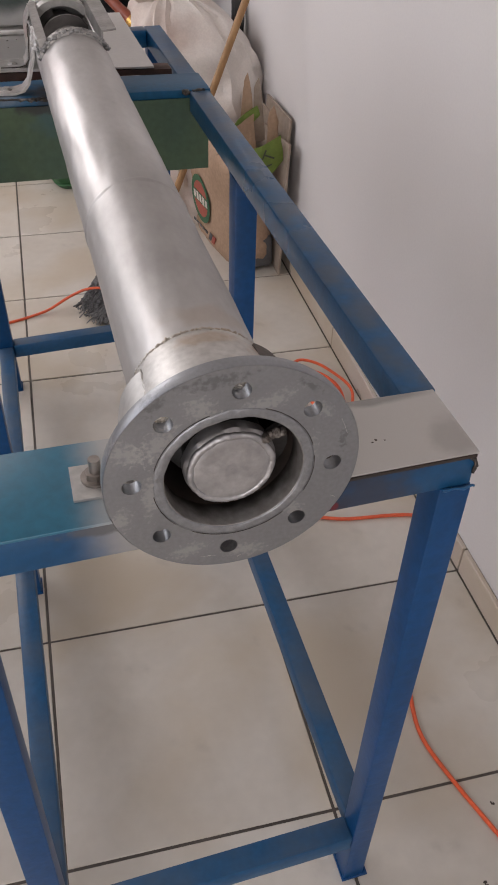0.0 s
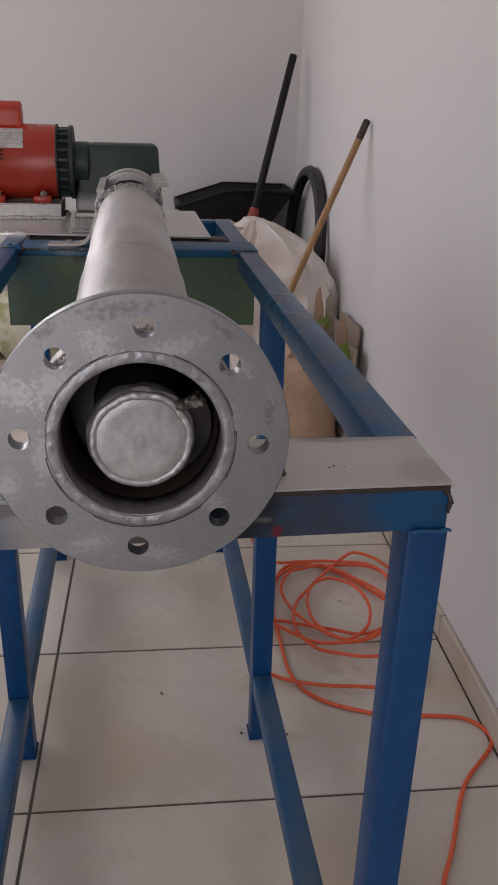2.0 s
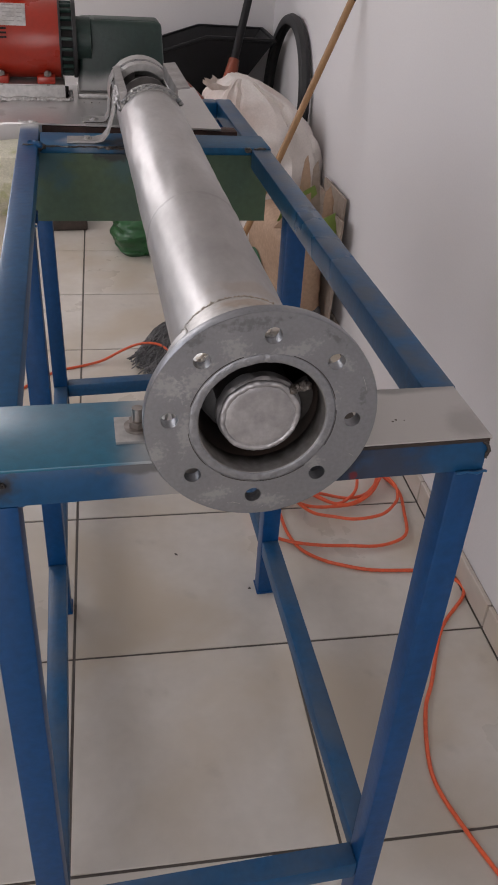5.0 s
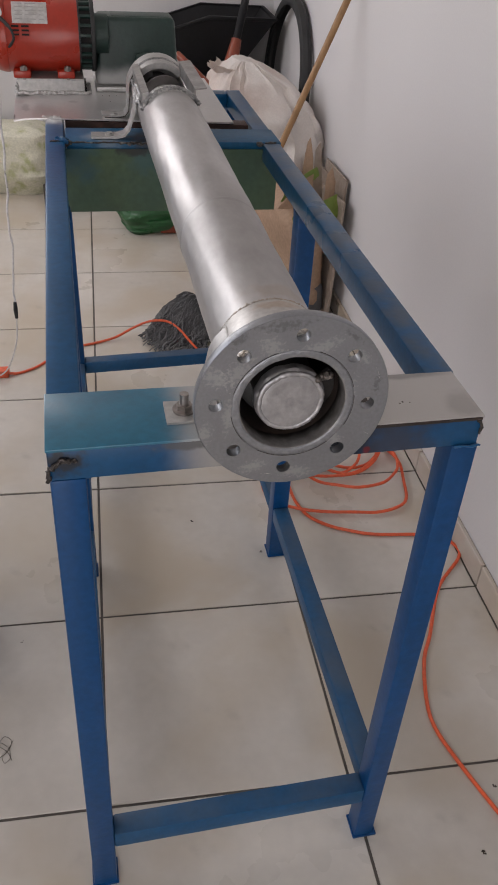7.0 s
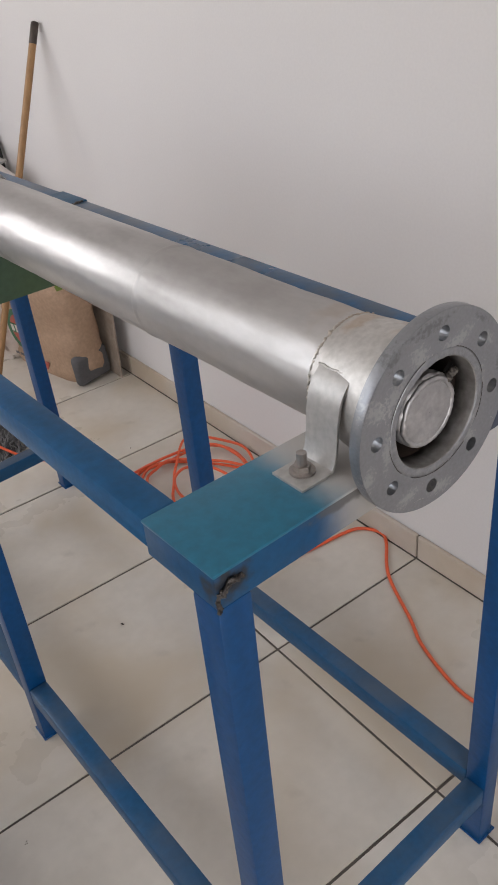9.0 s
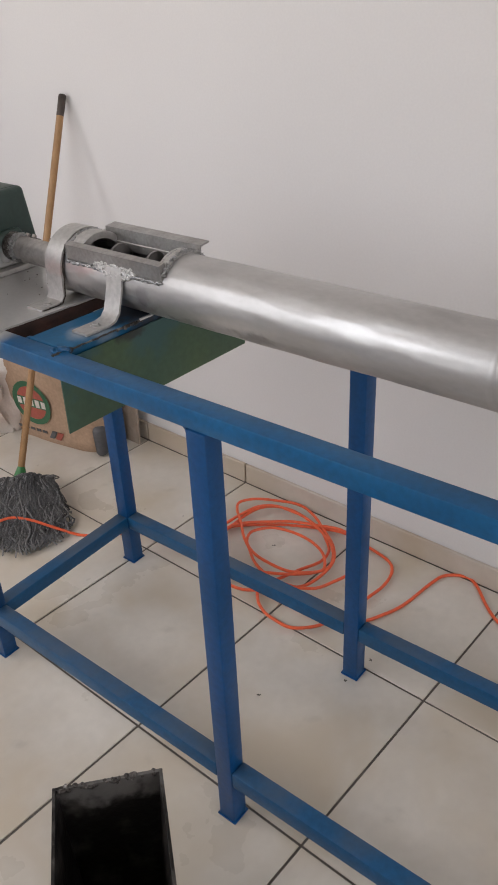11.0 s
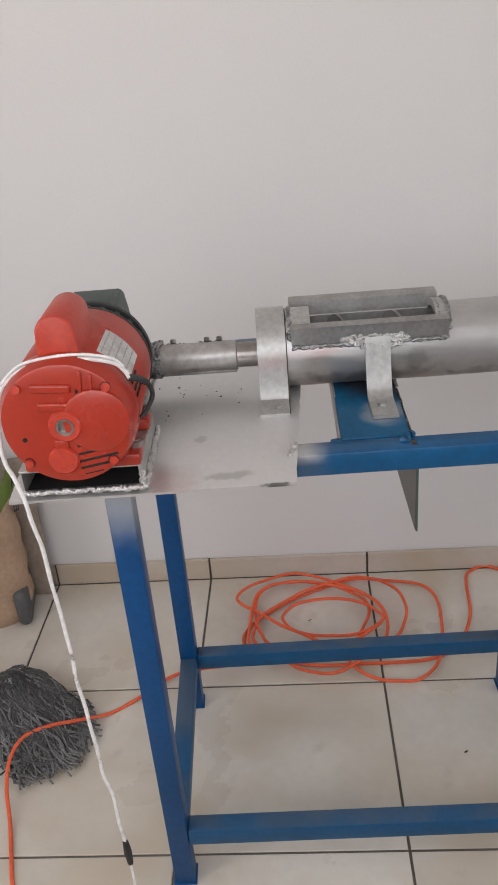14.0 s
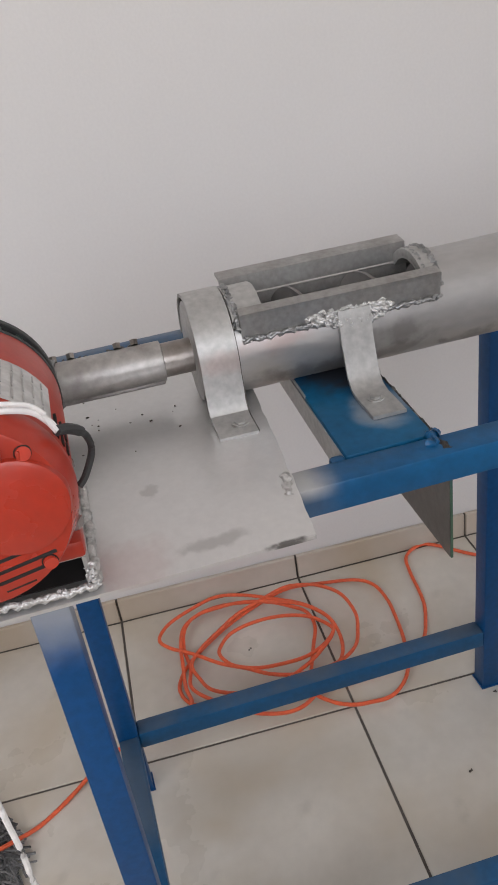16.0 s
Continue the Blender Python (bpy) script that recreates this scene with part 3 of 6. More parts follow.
# ---------------------------------------------------------------- the room
W = 0.15
wall_east = solid("wall_east", box(ROOM_X1, ROOM_X1 + W, ROOM_Y0 - W, ROOM_Y1 + W, -0.05, ROOM_H), M_wall,
                  "plain white plastered wall, slightly uneven", "wall", kind="structure", smooth=False)
def wall_with_opening(name, label, lo, hi, a0, a1, b0, b1, fixed0, fixed1, axis):
    """A wall from lo to hi with an opening a0..a1 wide and b0..b1 high."""
    bm = None
    for u0, u1, z0, z1 in ((lo, a0, -0.05, ROOM_H), (a1, hi, -0.05, ROOM_H), (a0, a1, b1, ROOM_H), (a0, a1, -0.05, b0)):
        if z1 - z0 < 0.06:
            continue
        bm = box(fixed0, fixed1, u0, u1, z0, z1, bm=bm) if axis == "Y" else box(u0, u1, fixed0, fixed1, z0, z1, bm=bm)
    return solid(name, bm, M_wall, label, "wall", kind="structure", smooth=False)


wall_north = wall_with_opening("wall_north", "plain white end wall with a window opening", ROOM_X0 - W, ROOM_X1, -2.07, -1.43, 1.04, 2.36,
                               ROOM_Y1, ROOM_Y1 + W, "X")
wall_west = wall_with_opening("wall_west", "plain white wall with a wide window opening", ROOM_Y0 - W, ROOM_Y1, -0.02, 2.42, 1.18, 2.52,
                              ROOM_X0 - W, ROOM_X0, "Y")
wall_south = wall_with_opening("wall_south", "plain white wall with an added, unseen opening for the front fill", ROOM_X0, ROOM_X1, -1.95, -0.45, 0.0, 2.15,
                               ROOM_Y0 - W, ROOM_Y0, "X")
ceiling = solid("ceiling", box(ROOM_X0 - W, ROOM_X1 + W, ROOM_Y0 - W, ROOM_Y1 + W, ROOM_H, ROOM_H + 0.12), M_ceil,
                "plain white plastered ceiling", "ceiling", kind="structure", smooth=False)
floor = solid("floor", box(ROOM_X0 - W, ROOM_X1, ROOM_Y0 - W, ROOM_Y1, -0.08, -0.0025), M_grout,
              "beige glazed ceramic floor tiles with dark dirty grout lines", "floor", kind="structure", smooth=False)
baseboard = solid("baseboard", box(ROOM_X1 - 0.004, ROOM_X1 + 0.003, ROOM_Y0, ROOM_Y1, -0.002, 0.064), M_grout,
                  "skirting of beige tile pieces along the white wall", "baseboard", kind="structure", smooth=False)

# ---------------------------------------------------------------- the steel table (in its own frame, turned a little from the wall)
T = pose(0.016, -0.554, 0, 0, 0, 2.3)
TOP, TUBE, LW = 0.900, 0.038, 0.482
table = thing("work_table", "blue painted welded steel tube table with grey overspray, standing on tiles", "table", T)
rng = random.Random(4)


def inset(bm):
    """The left side runs in by a centimetre behind the front bar."""
    for v in bm.verts:
        if v.co.x < -0.3:
            v.co.x -= 0.0085 * max(0.0, 1 - max(0.0, v.co.y - 0.6) / 0.9)
    return bm


ROWS = (-0.006, 0.707, 1.436)
SKEW, TWIST = -0.006, 0.0085


def twisted(bm):
    """The lower frame stands turned a little against the top."""
    for v in bm.verts:
        k = max(0.0, 1 - v.co.z / (TOP - TUBE))
        v.co.x += TWIST * v.co.y * k
        v.co.y += SKEW * -v.co.x / LW
    return bm


for i, y in enumerate(ROWS):
    for x in (-LW, -TUBE):
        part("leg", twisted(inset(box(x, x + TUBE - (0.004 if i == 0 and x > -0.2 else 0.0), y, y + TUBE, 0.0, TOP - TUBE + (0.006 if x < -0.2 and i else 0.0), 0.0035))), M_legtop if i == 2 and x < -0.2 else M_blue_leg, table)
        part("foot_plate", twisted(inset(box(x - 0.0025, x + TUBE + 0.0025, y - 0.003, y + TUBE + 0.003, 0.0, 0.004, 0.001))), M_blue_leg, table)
# lower rails
for y in (ROWS[0], ROWS[2]):
    bm = box(-LW + TUBE, -TUBE, y + 0.001, y + TUBE - 0.001, 0.108, 0.146, 0.0035)
    if y > 1:
        for v in bm.verts:
            v.co.z += 0.010 * (1 + v.co.x / LW)
    part("lower_rail", twisted(inset(bm)), M_blue_low, table)
for x, up in ((-LW, 0.0), (-TUBE, 0.010)):
    for a, b in ((ROWS[0], ROWS[1]), (ROWS[1], ROWS[2])):
        part("lower_rail", twisted(inset(box(x + 0.001, x + TUBE - 0.001, a + TUBE, b, 0.108 + up, 0.146 + up, 0.0035))), M_blue_low, table)
# fillet where the middle legs meet the rails
for x in (-LW, -TUBE):
    pts = [(0.0, 0.0)] + [(0.016 - 0.016 * math.sin(radians(a)), -0.016 + 0.016 * math.cos(radians(a))) for a in (0, 30, 60, 90)]
    bm = bmesh.new()
    ends = [[bm.verts.new((xx, ROWS[1] + TUBE + p, TOP - TUBE + q + (0.0065 if x < -0.2 else 0.0))) for p, q in pts] for xx in (x + 0.002, x + TUBE - 0.002)]
    for k in range(5):
        bm.faces.new((ends[0][k], ends[0][(k + 1) % 5], ends[1][(k + 1) % 5], ends[1][k]))
    bm.faces.new(ends[0])
    bm.faces.new(ends[1][::-1])
    part("corner_fillet", bm, M_blue_leg, table)
# top rails
bm = box(-LW, -LW + TUBE, 0.092, 1.474, TOP - TUBE + 0.004, TOP, 0.0035)
for v in bm.verts:
    if v.co.y < 1.0:
        v.co.z += 0.0035
part("top_rail", inset(bm), M_rail, table)
part("top_rail", box(-TUBE, 0.0, 0.092, 1.474, TOP - TUBE, TOP - 0.001, 0.0035), M_blue, table)
part("rear_rail", box(-LW + TUBE, -TUBE, 1.437, 1.473, TOP - TUBE, TOP - 0.001, 0.0035), M_blue, table)
# wide front bar, its left end a little forward
for z0, z1, g, m_, nm in ((TOP - TUBE - 0.002, TOP - 0.0025, 0.0, M_plate, "front_bar"), (TOP - 0.0025, TOP + 0.0012, 0.0012, M_platetop, "bar_top")):
    bm = box(-0.491 - g, -0.006 + g, -0.004 - g, 0.092, z0, z1, 0.0012 if g else 0.002)
    for v in bm.verts:
        if v.co.y < 0.04:
            v.co.y -= 0.009 * (-v.co.x / LW)
        v.co.z += 0.003 * (-v.co.x / LW)
    part(nm, bm, m_, table, "blue bar sprayed grey over its middle and end")
# black strip set on the front: shade under the overhanging top put into colour
bm = box(-0.205, -0.008, -0.0070, -0.0053, TOP - 0.0036, TOP - 0.0002, 0.0004)
for v in bm.verts:
    v.co.y -= 0.009 * (-v.co.x / LW)
    v.co.z += 0.003 * (-v.co.x / LW)
part("edge_strip", bm, M_bore, table, "black strip along the bar front for the shade under its top")


def sheared(bm, k):
    """Set askew: the left end further back."""
    for v in bm.verts:
        v.co.y -= k * v.co.x
    return bm


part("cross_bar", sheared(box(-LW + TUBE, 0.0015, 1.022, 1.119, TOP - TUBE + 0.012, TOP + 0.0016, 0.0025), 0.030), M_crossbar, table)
part("edge_strip", sheared(box(-0.300, -0.110, 1.1130, 1.1200, TOP - 0.0010, TOP + 0.0012, 0.0004), 0.030), M_silver, table, "bare bright top edge of the bar")
part("edge_strip", sheared(box(-LW + TUBE + 0.004, -0.10, 1.1192, 1.1204, TOP - TUBE + 0.003, TOP - 0.003), 0.030), M_silver, table, "bare grey back edge of the bar")
part("gusset", box(-LW + TUBE - 0.001, -LW + TUBE + 0.014, 1.130, 1.148, TOP - TUBE, TOP - 0.002, 0.005), M_rail, table)
# hanging green sheet
part("apron_sheet", sheared(box(-0.470, -0.004, 1.0190, 1.0215, 0.757, 0.888), 0.021), M_green, table, "dark green painted sheet hung under the bar")
part("apron_back", sheared(box(-0.469, -0.005, 1.0218, 1.0226, 0.758, 0.862), 0.021), M_rawsteel, table, "grey-brown bare steel back of the sheet")
for x in (-0.455, -0.030):
    y = 1.021 - 0.030 * x
    part("apron_weld", bead([(x - 0.02, y, TOP - 0.002), (x, y + 0.002, TOP - 0.003), (x + 0.02, y, TOP - 0.002)], 0.0045, rng), M_darkweld, table)
# grubby edge of the bar
part("edge_weld", bead([(x, 1.0215 - 0.030 * x, TOP - 0.0005) for x in (-0.44, -0.41, -0.37, -0.34, -0.30)], 0.0016, rng, runs=2), M_darkweld, table)
part("edge_weld", bead([(x, 1.0215 - 0.030 * x, TOP - 0.002) for x in (-0.335, -0.320, -0.305, -0.29, -0.275)], 0.0022, rng, runs=3, spread=1.0), M_darkweld, table)
part("edge_chip", sheared(box(-0.282, -0.250, 1.0175, 1.0225, TOP - 0.001, TOP + 0.003, 0.001), 0.030), M_weld, table, "bright ground edge of the bar")
# rusty angle iron under the sheet, steel mounting sheet on top
bm = box(-LW + TUBE + 0.002, -TUBE - 0.002, 1.196, 1.200, 0.862, 0.897, 0.001)
bm = box(-LW + TUBE + 0.002, -TUBE - 0.002, 1.200, 1.236, 0.892, 0.897, 0.001, bm=bm)
bm = moved(sheared(bm, 0.085), Matrix.Translation((0, -0.034, 0)))
part("angle_iron", bm, M_rust, table, "rusty dark brown angle iron")
bm = bmesh.new()
nx, ny = 26, 20
X0, X1, Y0, Y1 = -0.551, -0.075, 1.204, 1.575
grid = {}
for lvl in (0, 1):
    for i in range(nx + 1):
        for j in range(ny + 1):
            x, y = X0 + (X1 - X0) * i / nx, Y0 + (Y1 - Y0) * j / ny
            if j == 0:
                y += 0.0022 * noise.noise(Vector((x * 40, 0, 3))) - 0.006 * (x - X1) / (X0 - X1) * 0.5
            if j < 6:
                y -= 0.085 * (x - X0) * (1 - j / 6)
            dip = -0.004 * max(0.0, (-LW - x) / 0.055) ** 2
            z = TOP + 0.0005 + 0.0035 * lvl + dip + 0.0006 * noise.noise(Vector((x * 9, y * 9, 1)))
            grid[lvl, i, j] = bm.verts.new((x, y, z))
for i in range(nx):
    for j in range(ny):
        bm.faces.new([grid[1, i + a, j + b] for a, b in ((0, 0), (1, 0), (1, 1), (0, 1))])
        bm.faces.new([grid[0, i + a, j + b] for a, b in ((0, 0), (0, 1), (1, 1), (1, 0))])
for i in range(nx):
    for j in (0, ny):
        bm.faces.new((grid[0, i, j], grid[0, i + 1, j], grid[1, i + 1, j], grid[1, i, j]))
for j in range(ny):
    for i in (0, nx):
        bm.faces.new((grid[0, i, j], grid[0, i, j + 1], grid[1, i, j + 1], grid[1, i, j]))
part("mounting_sheet", bm, M_sheet, table, "silver painted steel sheet with scratches and dirt specks", angle=30)
part("sheet_weld", bead([(-0.490, 1.206, TOP + 0.001), (-0.470, 1.203, TOP + 0.002), (-0.452, 1.200, TOP + 0.001)], 0.0050, rng, runs=3), M_weld, table)
# worn welds at the corners
part("corner_weld", bead([(-0.4915, -0.0155, TOP - 0.034), (-0.489, -0.0158, TOP - 0.020), (-0.476, -0.0156, TOP - 0.010), (-0.462, -0.0130, TOP - 0.013)], 0.0022, rng, runs=3, spread=1.0), M_darkweld, table)
part("corner_weld", bead([(-0.0065, -0.0045, TOP - 0.024), (-0.0060, -0.0050, TOP - 0.012), (-0.012, -0.0050, TOP - 0.004)], 0.0022, rng, runs=2), M_darkweld, table)
part("corner_weld", bead([(-0.464, 1.046, TOP), (-0.452, 1.042, TOP + 0.001), (-0.440, 1.036, TOP)], 0.0055, rng, runs=3, spread=0.8), M_blue, table)
for y in ROWS[:2]:
    for x in (-LW, -TUBE):
        part("leg_weld", bead([(x + 0.003, y - 0.0005, TOP - TUBE - 0.001), (x + 0.019, y - 0.001, TOP - TUBE - 0.001), (x + 0.035, y - 0.0005, TOP - TUBE - 0.001)], 0.0022, rng, runs=1), M_blue, table)
# paint chip and scratch on the grey end of the front bar
part("paint_chip", lumps([(-0.095 + 0.004 * k, 0.030 + 0.003 * math.sin(k), TOP + 0.0005) for k in range(4)], 0.0016, rng), M_dark, table)

# ---------------------------------------------------------------- the screw press tube
P = pose(-0.226, -0.601, 0.9560, 0, 0, 1.5)
R, RI, END = 0.0585, 0.0510, 1.276
press = thing("screw_conveyor", "silver painted steel screw tube with end flange and feed slot", "machine", P)


def off_axis(y):
    """The tube leans a little off the flange's axis: its shift across and up at a distance along it."""
    return Vector((-0.0030 - 0.0085 * y / 1.25, 0, 0.0065 - 0.0005 * y / 1.25))


def on_axis(bm):
    for v in bm.verts:
        v.co += off_axis(v.co.y)
    return bm


def slotted_pipe(r0, r1, y0, y1, s0, s1, half):
    """A pipe along y with a slot from s0 to s1 on its top, half degrees to either side."""
    bm = bmesh.new()
    ys = [y0]
    while ys[-1] < y1 - 1e-6:
        ys.append(min(y1, ys[-1] + 0.011))
    ys = sorted(set([round(v, 4) for v in ys if min(abs(v - s0), abs(v - s1)) > 0.008] + [s0, s1]))
    seg = 108
    va = {}
    for i, y in enumerate(ys):
        for k in range(seg):
            a = 2 * math.pi * k / seg
            wob = 0.0010 * noise.noise(Vector((math.cos(a) * 2.4, y * 11, math.sin(a) * 2.4))) + 0.0005 * noise.noise(Vector((math.cos(a) * 6, y * 24, math.sin(a) * 6))) + 0.00026 * noise.noise(Vector((math.cos(a) * 9, y * 55, math.sin(a) * 9)))
            for lvl, r in ((0, r0 + wob), (1, r1)):
                va[lvl, i, k] = bm.verts.new((r * math.sin(a), y, r * math.cos(a)))

    def cut(i, k):
        mid = (ys[i] + ys[i + 1]) / 2
        ang = (k + 0.5) * 360 / seg
        ang = min(ang, 360 - ang)
        return s0 < mid < s1 and ang < half

    n = len(ys) - 1
    for i in range(n):
        for k in range(seg):
            q = (k + 1) % seg
            if cut(i, k):
                continue
            bm.faces.new((va[0, i, k], va[0, i + 1, k], va[0, i + 1, q], va[0, i, q]))
            bm.faces.new((va[1, i, k], va[1, i, q], va[1, i + 1, q], va[1, i + 1, k]))
            if cut(i, q):
                bm.faces.new((va[0, i, q], va[0, i + 1, q], va[1, i + 1, q], va[1, i, q]))
            if cut(i, (k - 1) % seg):
                bm.faces.new((va[0, i, k], va[1, i, k], va[1, i + 1, k], va[0, i + 1, k]))
            if i == 0 or cut(i - 1, k):
                bm.faces.new((va[0, i, k], va[0, i, q], va[1, i, q], va[1, i, k]))
            if i == n - 1 or cut(i + 1, k):
                bm.faces.new((va[0, i + 1, k], va[1, i + 1, k], va[1, i + 1, q], va[0, i + 1, q]))
    return bm


S0, S1 = 1.006, 1.215
part("pipe", on_axis(slotted_pipe(R, R - 0.003, 0.100, END, S0, S1, 46)), M_pipe, press, "brushed silver steel tube")
# thicker neck behind the flange, and its weld
bm = lathe([(0.0735, 0.0115), (0.0722, 0.018), (0.0705, 0.030), (0.0672, 0.055), (0.0632, 0.082), (0.0606, 0.098), (0.0590, 0.106), (0.0572, 0.112), (0.0568, 0.106), (0.0610, 0.060), (0.0625, 0.014), (0.0650, 0.0125)], 72, closed=True)
for v in bm.verts:
    k = min(1.0, max(0.0, (v.co.y - 0.012) / 0.094))
    v.co += off_axis(0.10) * (k * (0.35 + 0.65 * k))
part("neck", bm, M_neck, press, "grey neck between tube and flange with brown weld stains")
part("weld_ring", on_axis(bead(arc(0.0582, 0.1045, 0, 358, 60), 0.0016, rng, runs=2, spread=0.8)), M_neckweld, press)
part("weld_ring", bead(arc(0.0715, 0.0160, 0, 358, 60), 0.0028, rng, runs=3, spread=0.9), M_neckweld, press)
# seam half way along the tube
part("seam", on_axis(lathe([(R - 0.001, 0.402), (R + 0.0009, 0.408), (R + 0.0009, 0.412), (R - 0.001, 0.418)], 64)), M_pipe, press)

# flange with eight bolt holes
HOLES, RB, RH, RF, TF = 8, 0.0790, 0.0074, 0.1000, 0.0125


def flange_mesh():
    """Ring plate whose holes are real: each 45 degree sector is stitched round its hole."""
    bm = bmesh.new()
    rb = 0.0575
    n = 24
    for s in range(HOLES):
        mid = 2 * math.pi * s / HOLES + radians(2.7)
        half = math.pi / HOLES
        ring = []
        for k in range(n):
            a = 2 * math.pi * k / n
            ring.append((RB + RH * math.cos(a), RH * math.sin(a)))
        # outline of the sector, one point for each point of the hole
        outline = []
        for k in range(n):
            a = 2 * math.pi * k / n
            u, w = math.cos(a), math.sin(a)
            m = max(abs(u), abs(w))
            u, w = u / m, w / m
            rr = (rb + RF) / 2 + u * (RF - rb) / 2
            outline.append((rr, w * half))
        for y, flip in ((0.0, False), (TF, True)):
            inner = [bm.verts.new(((RB + RH * math.cos(2 * math.pi * k / n)) * math.sin(mid) + RH * math.sin(2 * math.pi * k / n) * math.cos(mid), y,
                                   (RB + RH * math.cos(2 * math.pi * k / n)) * math.cos(mid) - RH * math.sin(2 * math.pi * k / n) * math.sin(mid))) for k in range(n)]
            outer = [bm.verts.new((rr * math.sin(mid + t), y, rr * math.cos(mid + t))) for rr, t in outline]
            for k in range(n):
                q = (k + 1) % n
                f = (inner[k], inner[q], outer[q], outer[k])
                bm.faces.new(f[::-1] if flip else f)
            if not flip:
                first = inner
        for k in range(n):
            q = (k + 1) % n
            bm.faces.new((first[k], first[q], inner[q], inner[k]))
    bmesh.ops.remove_doubles(bm, verts=bm.verts, dist=1e-5)
    # rim and bore
    bm = lathe([(RF, 0.0), (RF + 0.0004, 0.0008), (RF + 0.0004, TF - 0.0008), (RF, TF)], 192, bm=bm)
    return lathe([(rb, 0.0), (rb, TF)], 192, bm=bm)


part("flange", flange_mesh(), M_flange, press, "grey scratched round steel flange with eight holes", angle=30)
bm = lathe([(0.0550, 0.0020), (0.0553, -0.0003), (0.0562, -0.0006), (0.0618, -0.0006), (0.0632, -0.0001), (0.0632, 0.0015)], 160)
for v in bm.verts:
    v.co.y += 0.0007 * noise.noise(v.co * 160)
    v.co += Vector((v.co.x, 0, v.co.z)).normalized() * 0.0006 * noise.noise(v.co * 90 + Vector((7, 0, 0)))
part("bore_weld", bm, M_ground, press, "ground weld ring round the bore")
for a0, a1 in ((20, 75), (84, 118), (140, 215), (228, 262), (285, 344)):
    part("weld_crack", hose([(0.0638 * math.sin(radians(a)), -0.0002, 0.0638 * math.cos(radians(a))) for a in range(a0, a1, 3)], 0.0003, 4), M_bore, press)
# fine scratches on the flange
scr = random.Random(31)
bm = bmesh.new()
for k in range(90):
    a, rr = scr.uniform(0, 6.28), scr.uniform(0.070, 0.093)
    x, z, way_, ln = rr * math.sin(a), rr * math.cos(a), scr.uniform(0, 3.14), scr.uniform(0.004, 0.022)
    ends = [Vector((x + math.cos(way_) * ln * q + 0.0006 * math.sin(3 * q + k), -0.00003, z + math.sin(way_) * ln * q)) for q in (-0.5, 0.0, 0.5)]
    if all(0.066 < math.hypot(p.x, p.z) < 0.098 and abs(math.hypot(p.x, p.z) - RB) > RH * 1.2 for p in ends):
        hose(ends, scr.uniform(0.00008, 0.00016), 4, bm=bm)
tagged(part("scratches", bm, M_weld, press, "bright fine scratches"), kind="stuff")
# tube end seen inside the flange, with the gap round it, and the near-black bore
part("tube_end", lathe([(0.0570, 0.0012), (0.0570, 0.027), (0.0546, 0.027), (0.0543, 0.020), (0.0541, 0.0045), (0.0548, 0.0008), (0.0560, 0.0002)], 96, closed=True), M_mouth, press, "scuffed grey mouth of the tube, painted darker inwards")
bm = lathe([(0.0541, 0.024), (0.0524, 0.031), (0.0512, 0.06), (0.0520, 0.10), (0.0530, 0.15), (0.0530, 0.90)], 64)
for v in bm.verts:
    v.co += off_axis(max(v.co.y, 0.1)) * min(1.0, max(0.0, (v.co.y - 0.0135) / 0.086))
part("bore_lining", bm, M_bore, press, "near-black bore of the tube")

# screw: core, end disc, flight
core = 0.0330
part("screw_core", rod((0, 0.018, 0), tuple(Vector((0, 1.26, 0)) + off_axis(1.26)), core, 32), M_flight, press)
bm = lathe([(0.0002, 0.0095), (0.006, 0.0095), (0.012, 0.0096), (0.018, 0.0095), (0.024, 0.0095), (0.029, 0.0095), (0.0335, 0.011), (0.0370, 0.015), (0.0370, 0.024), (0.0, 0.024)], 56)
for v in bm.verts:
    r = math.hypot(v.co.x, v.co.z)
    if r < 0.030:
        v.co.y += 0.0002 * noise.noise(v.co * 110)
    if r > 0.02:
        k = 1 + 0.035 * noise.noise(Vector((v.co.x * 90, v.co.y * 40, v.co.z * 90)))
        v.co.x *= k
        v.co.z *= k
screw_end = part("end_disc", moved(bm, Matrix.Translation((0.0, 0, -0.003))), M_disc, press, "rough grey welded end disc of the screw")
ring = lathe([(0.0325 + 0.0030 * math.cos(radians(q)), 0.0112 + 0.0026 * math.sin(radians(q))) for q in range(0, 360, 30)], 200, closed=True)
for v in ring.verts:
    v.co += Vector((v.co.x, 0, v.co.z)).normalized() * (0.0012 * noise.noise(v.co * 60) + 0.0004 * noise.noise(v.co * 260)) + Vector((0, 0.0007 * noise.noise(v.co * 210 + Vector((4, 0, 0))), 0))
part("disc_weld", moved(ring, Matrix.Translation((0.0, 0, -0.003))), M_disc, screw_end, "bumpy weld bead round the disc")
bm = bmesh.new()
prev = None
turns, pitch, start = 13.8, 0.088, radians(52)
steps = int(turns * 28)
for i in range(steps + 1):
    a = start + 2 * math.pi * turns * i / steps
    y = 0.016 + pitch * turns * i / steps
    s, c = math.sin(a), math.cos(a)
    mid = off_axis(y) * min(1.0, max(0.0, (y - 0.016) / 0.09))
    row = [bm.verts.new((r * s + mid.x, y + d, r * c + mid.z)) for r, d in ((core - 0.001, 0), (0.0495, 0), (0.0495, 0.0045), (core - 0.001, 0.0045))]
    if prev:
        for k in range(4):
            bm.faces.new((prev[k], prev[(k + 1) % 4], row[(k + 1) % 4], row[k]))
    else:
        bm.faces.new(row)
    prev = row
bm.faces.new(prev[::-1])
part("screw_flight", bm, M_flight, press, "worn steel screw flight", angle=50)
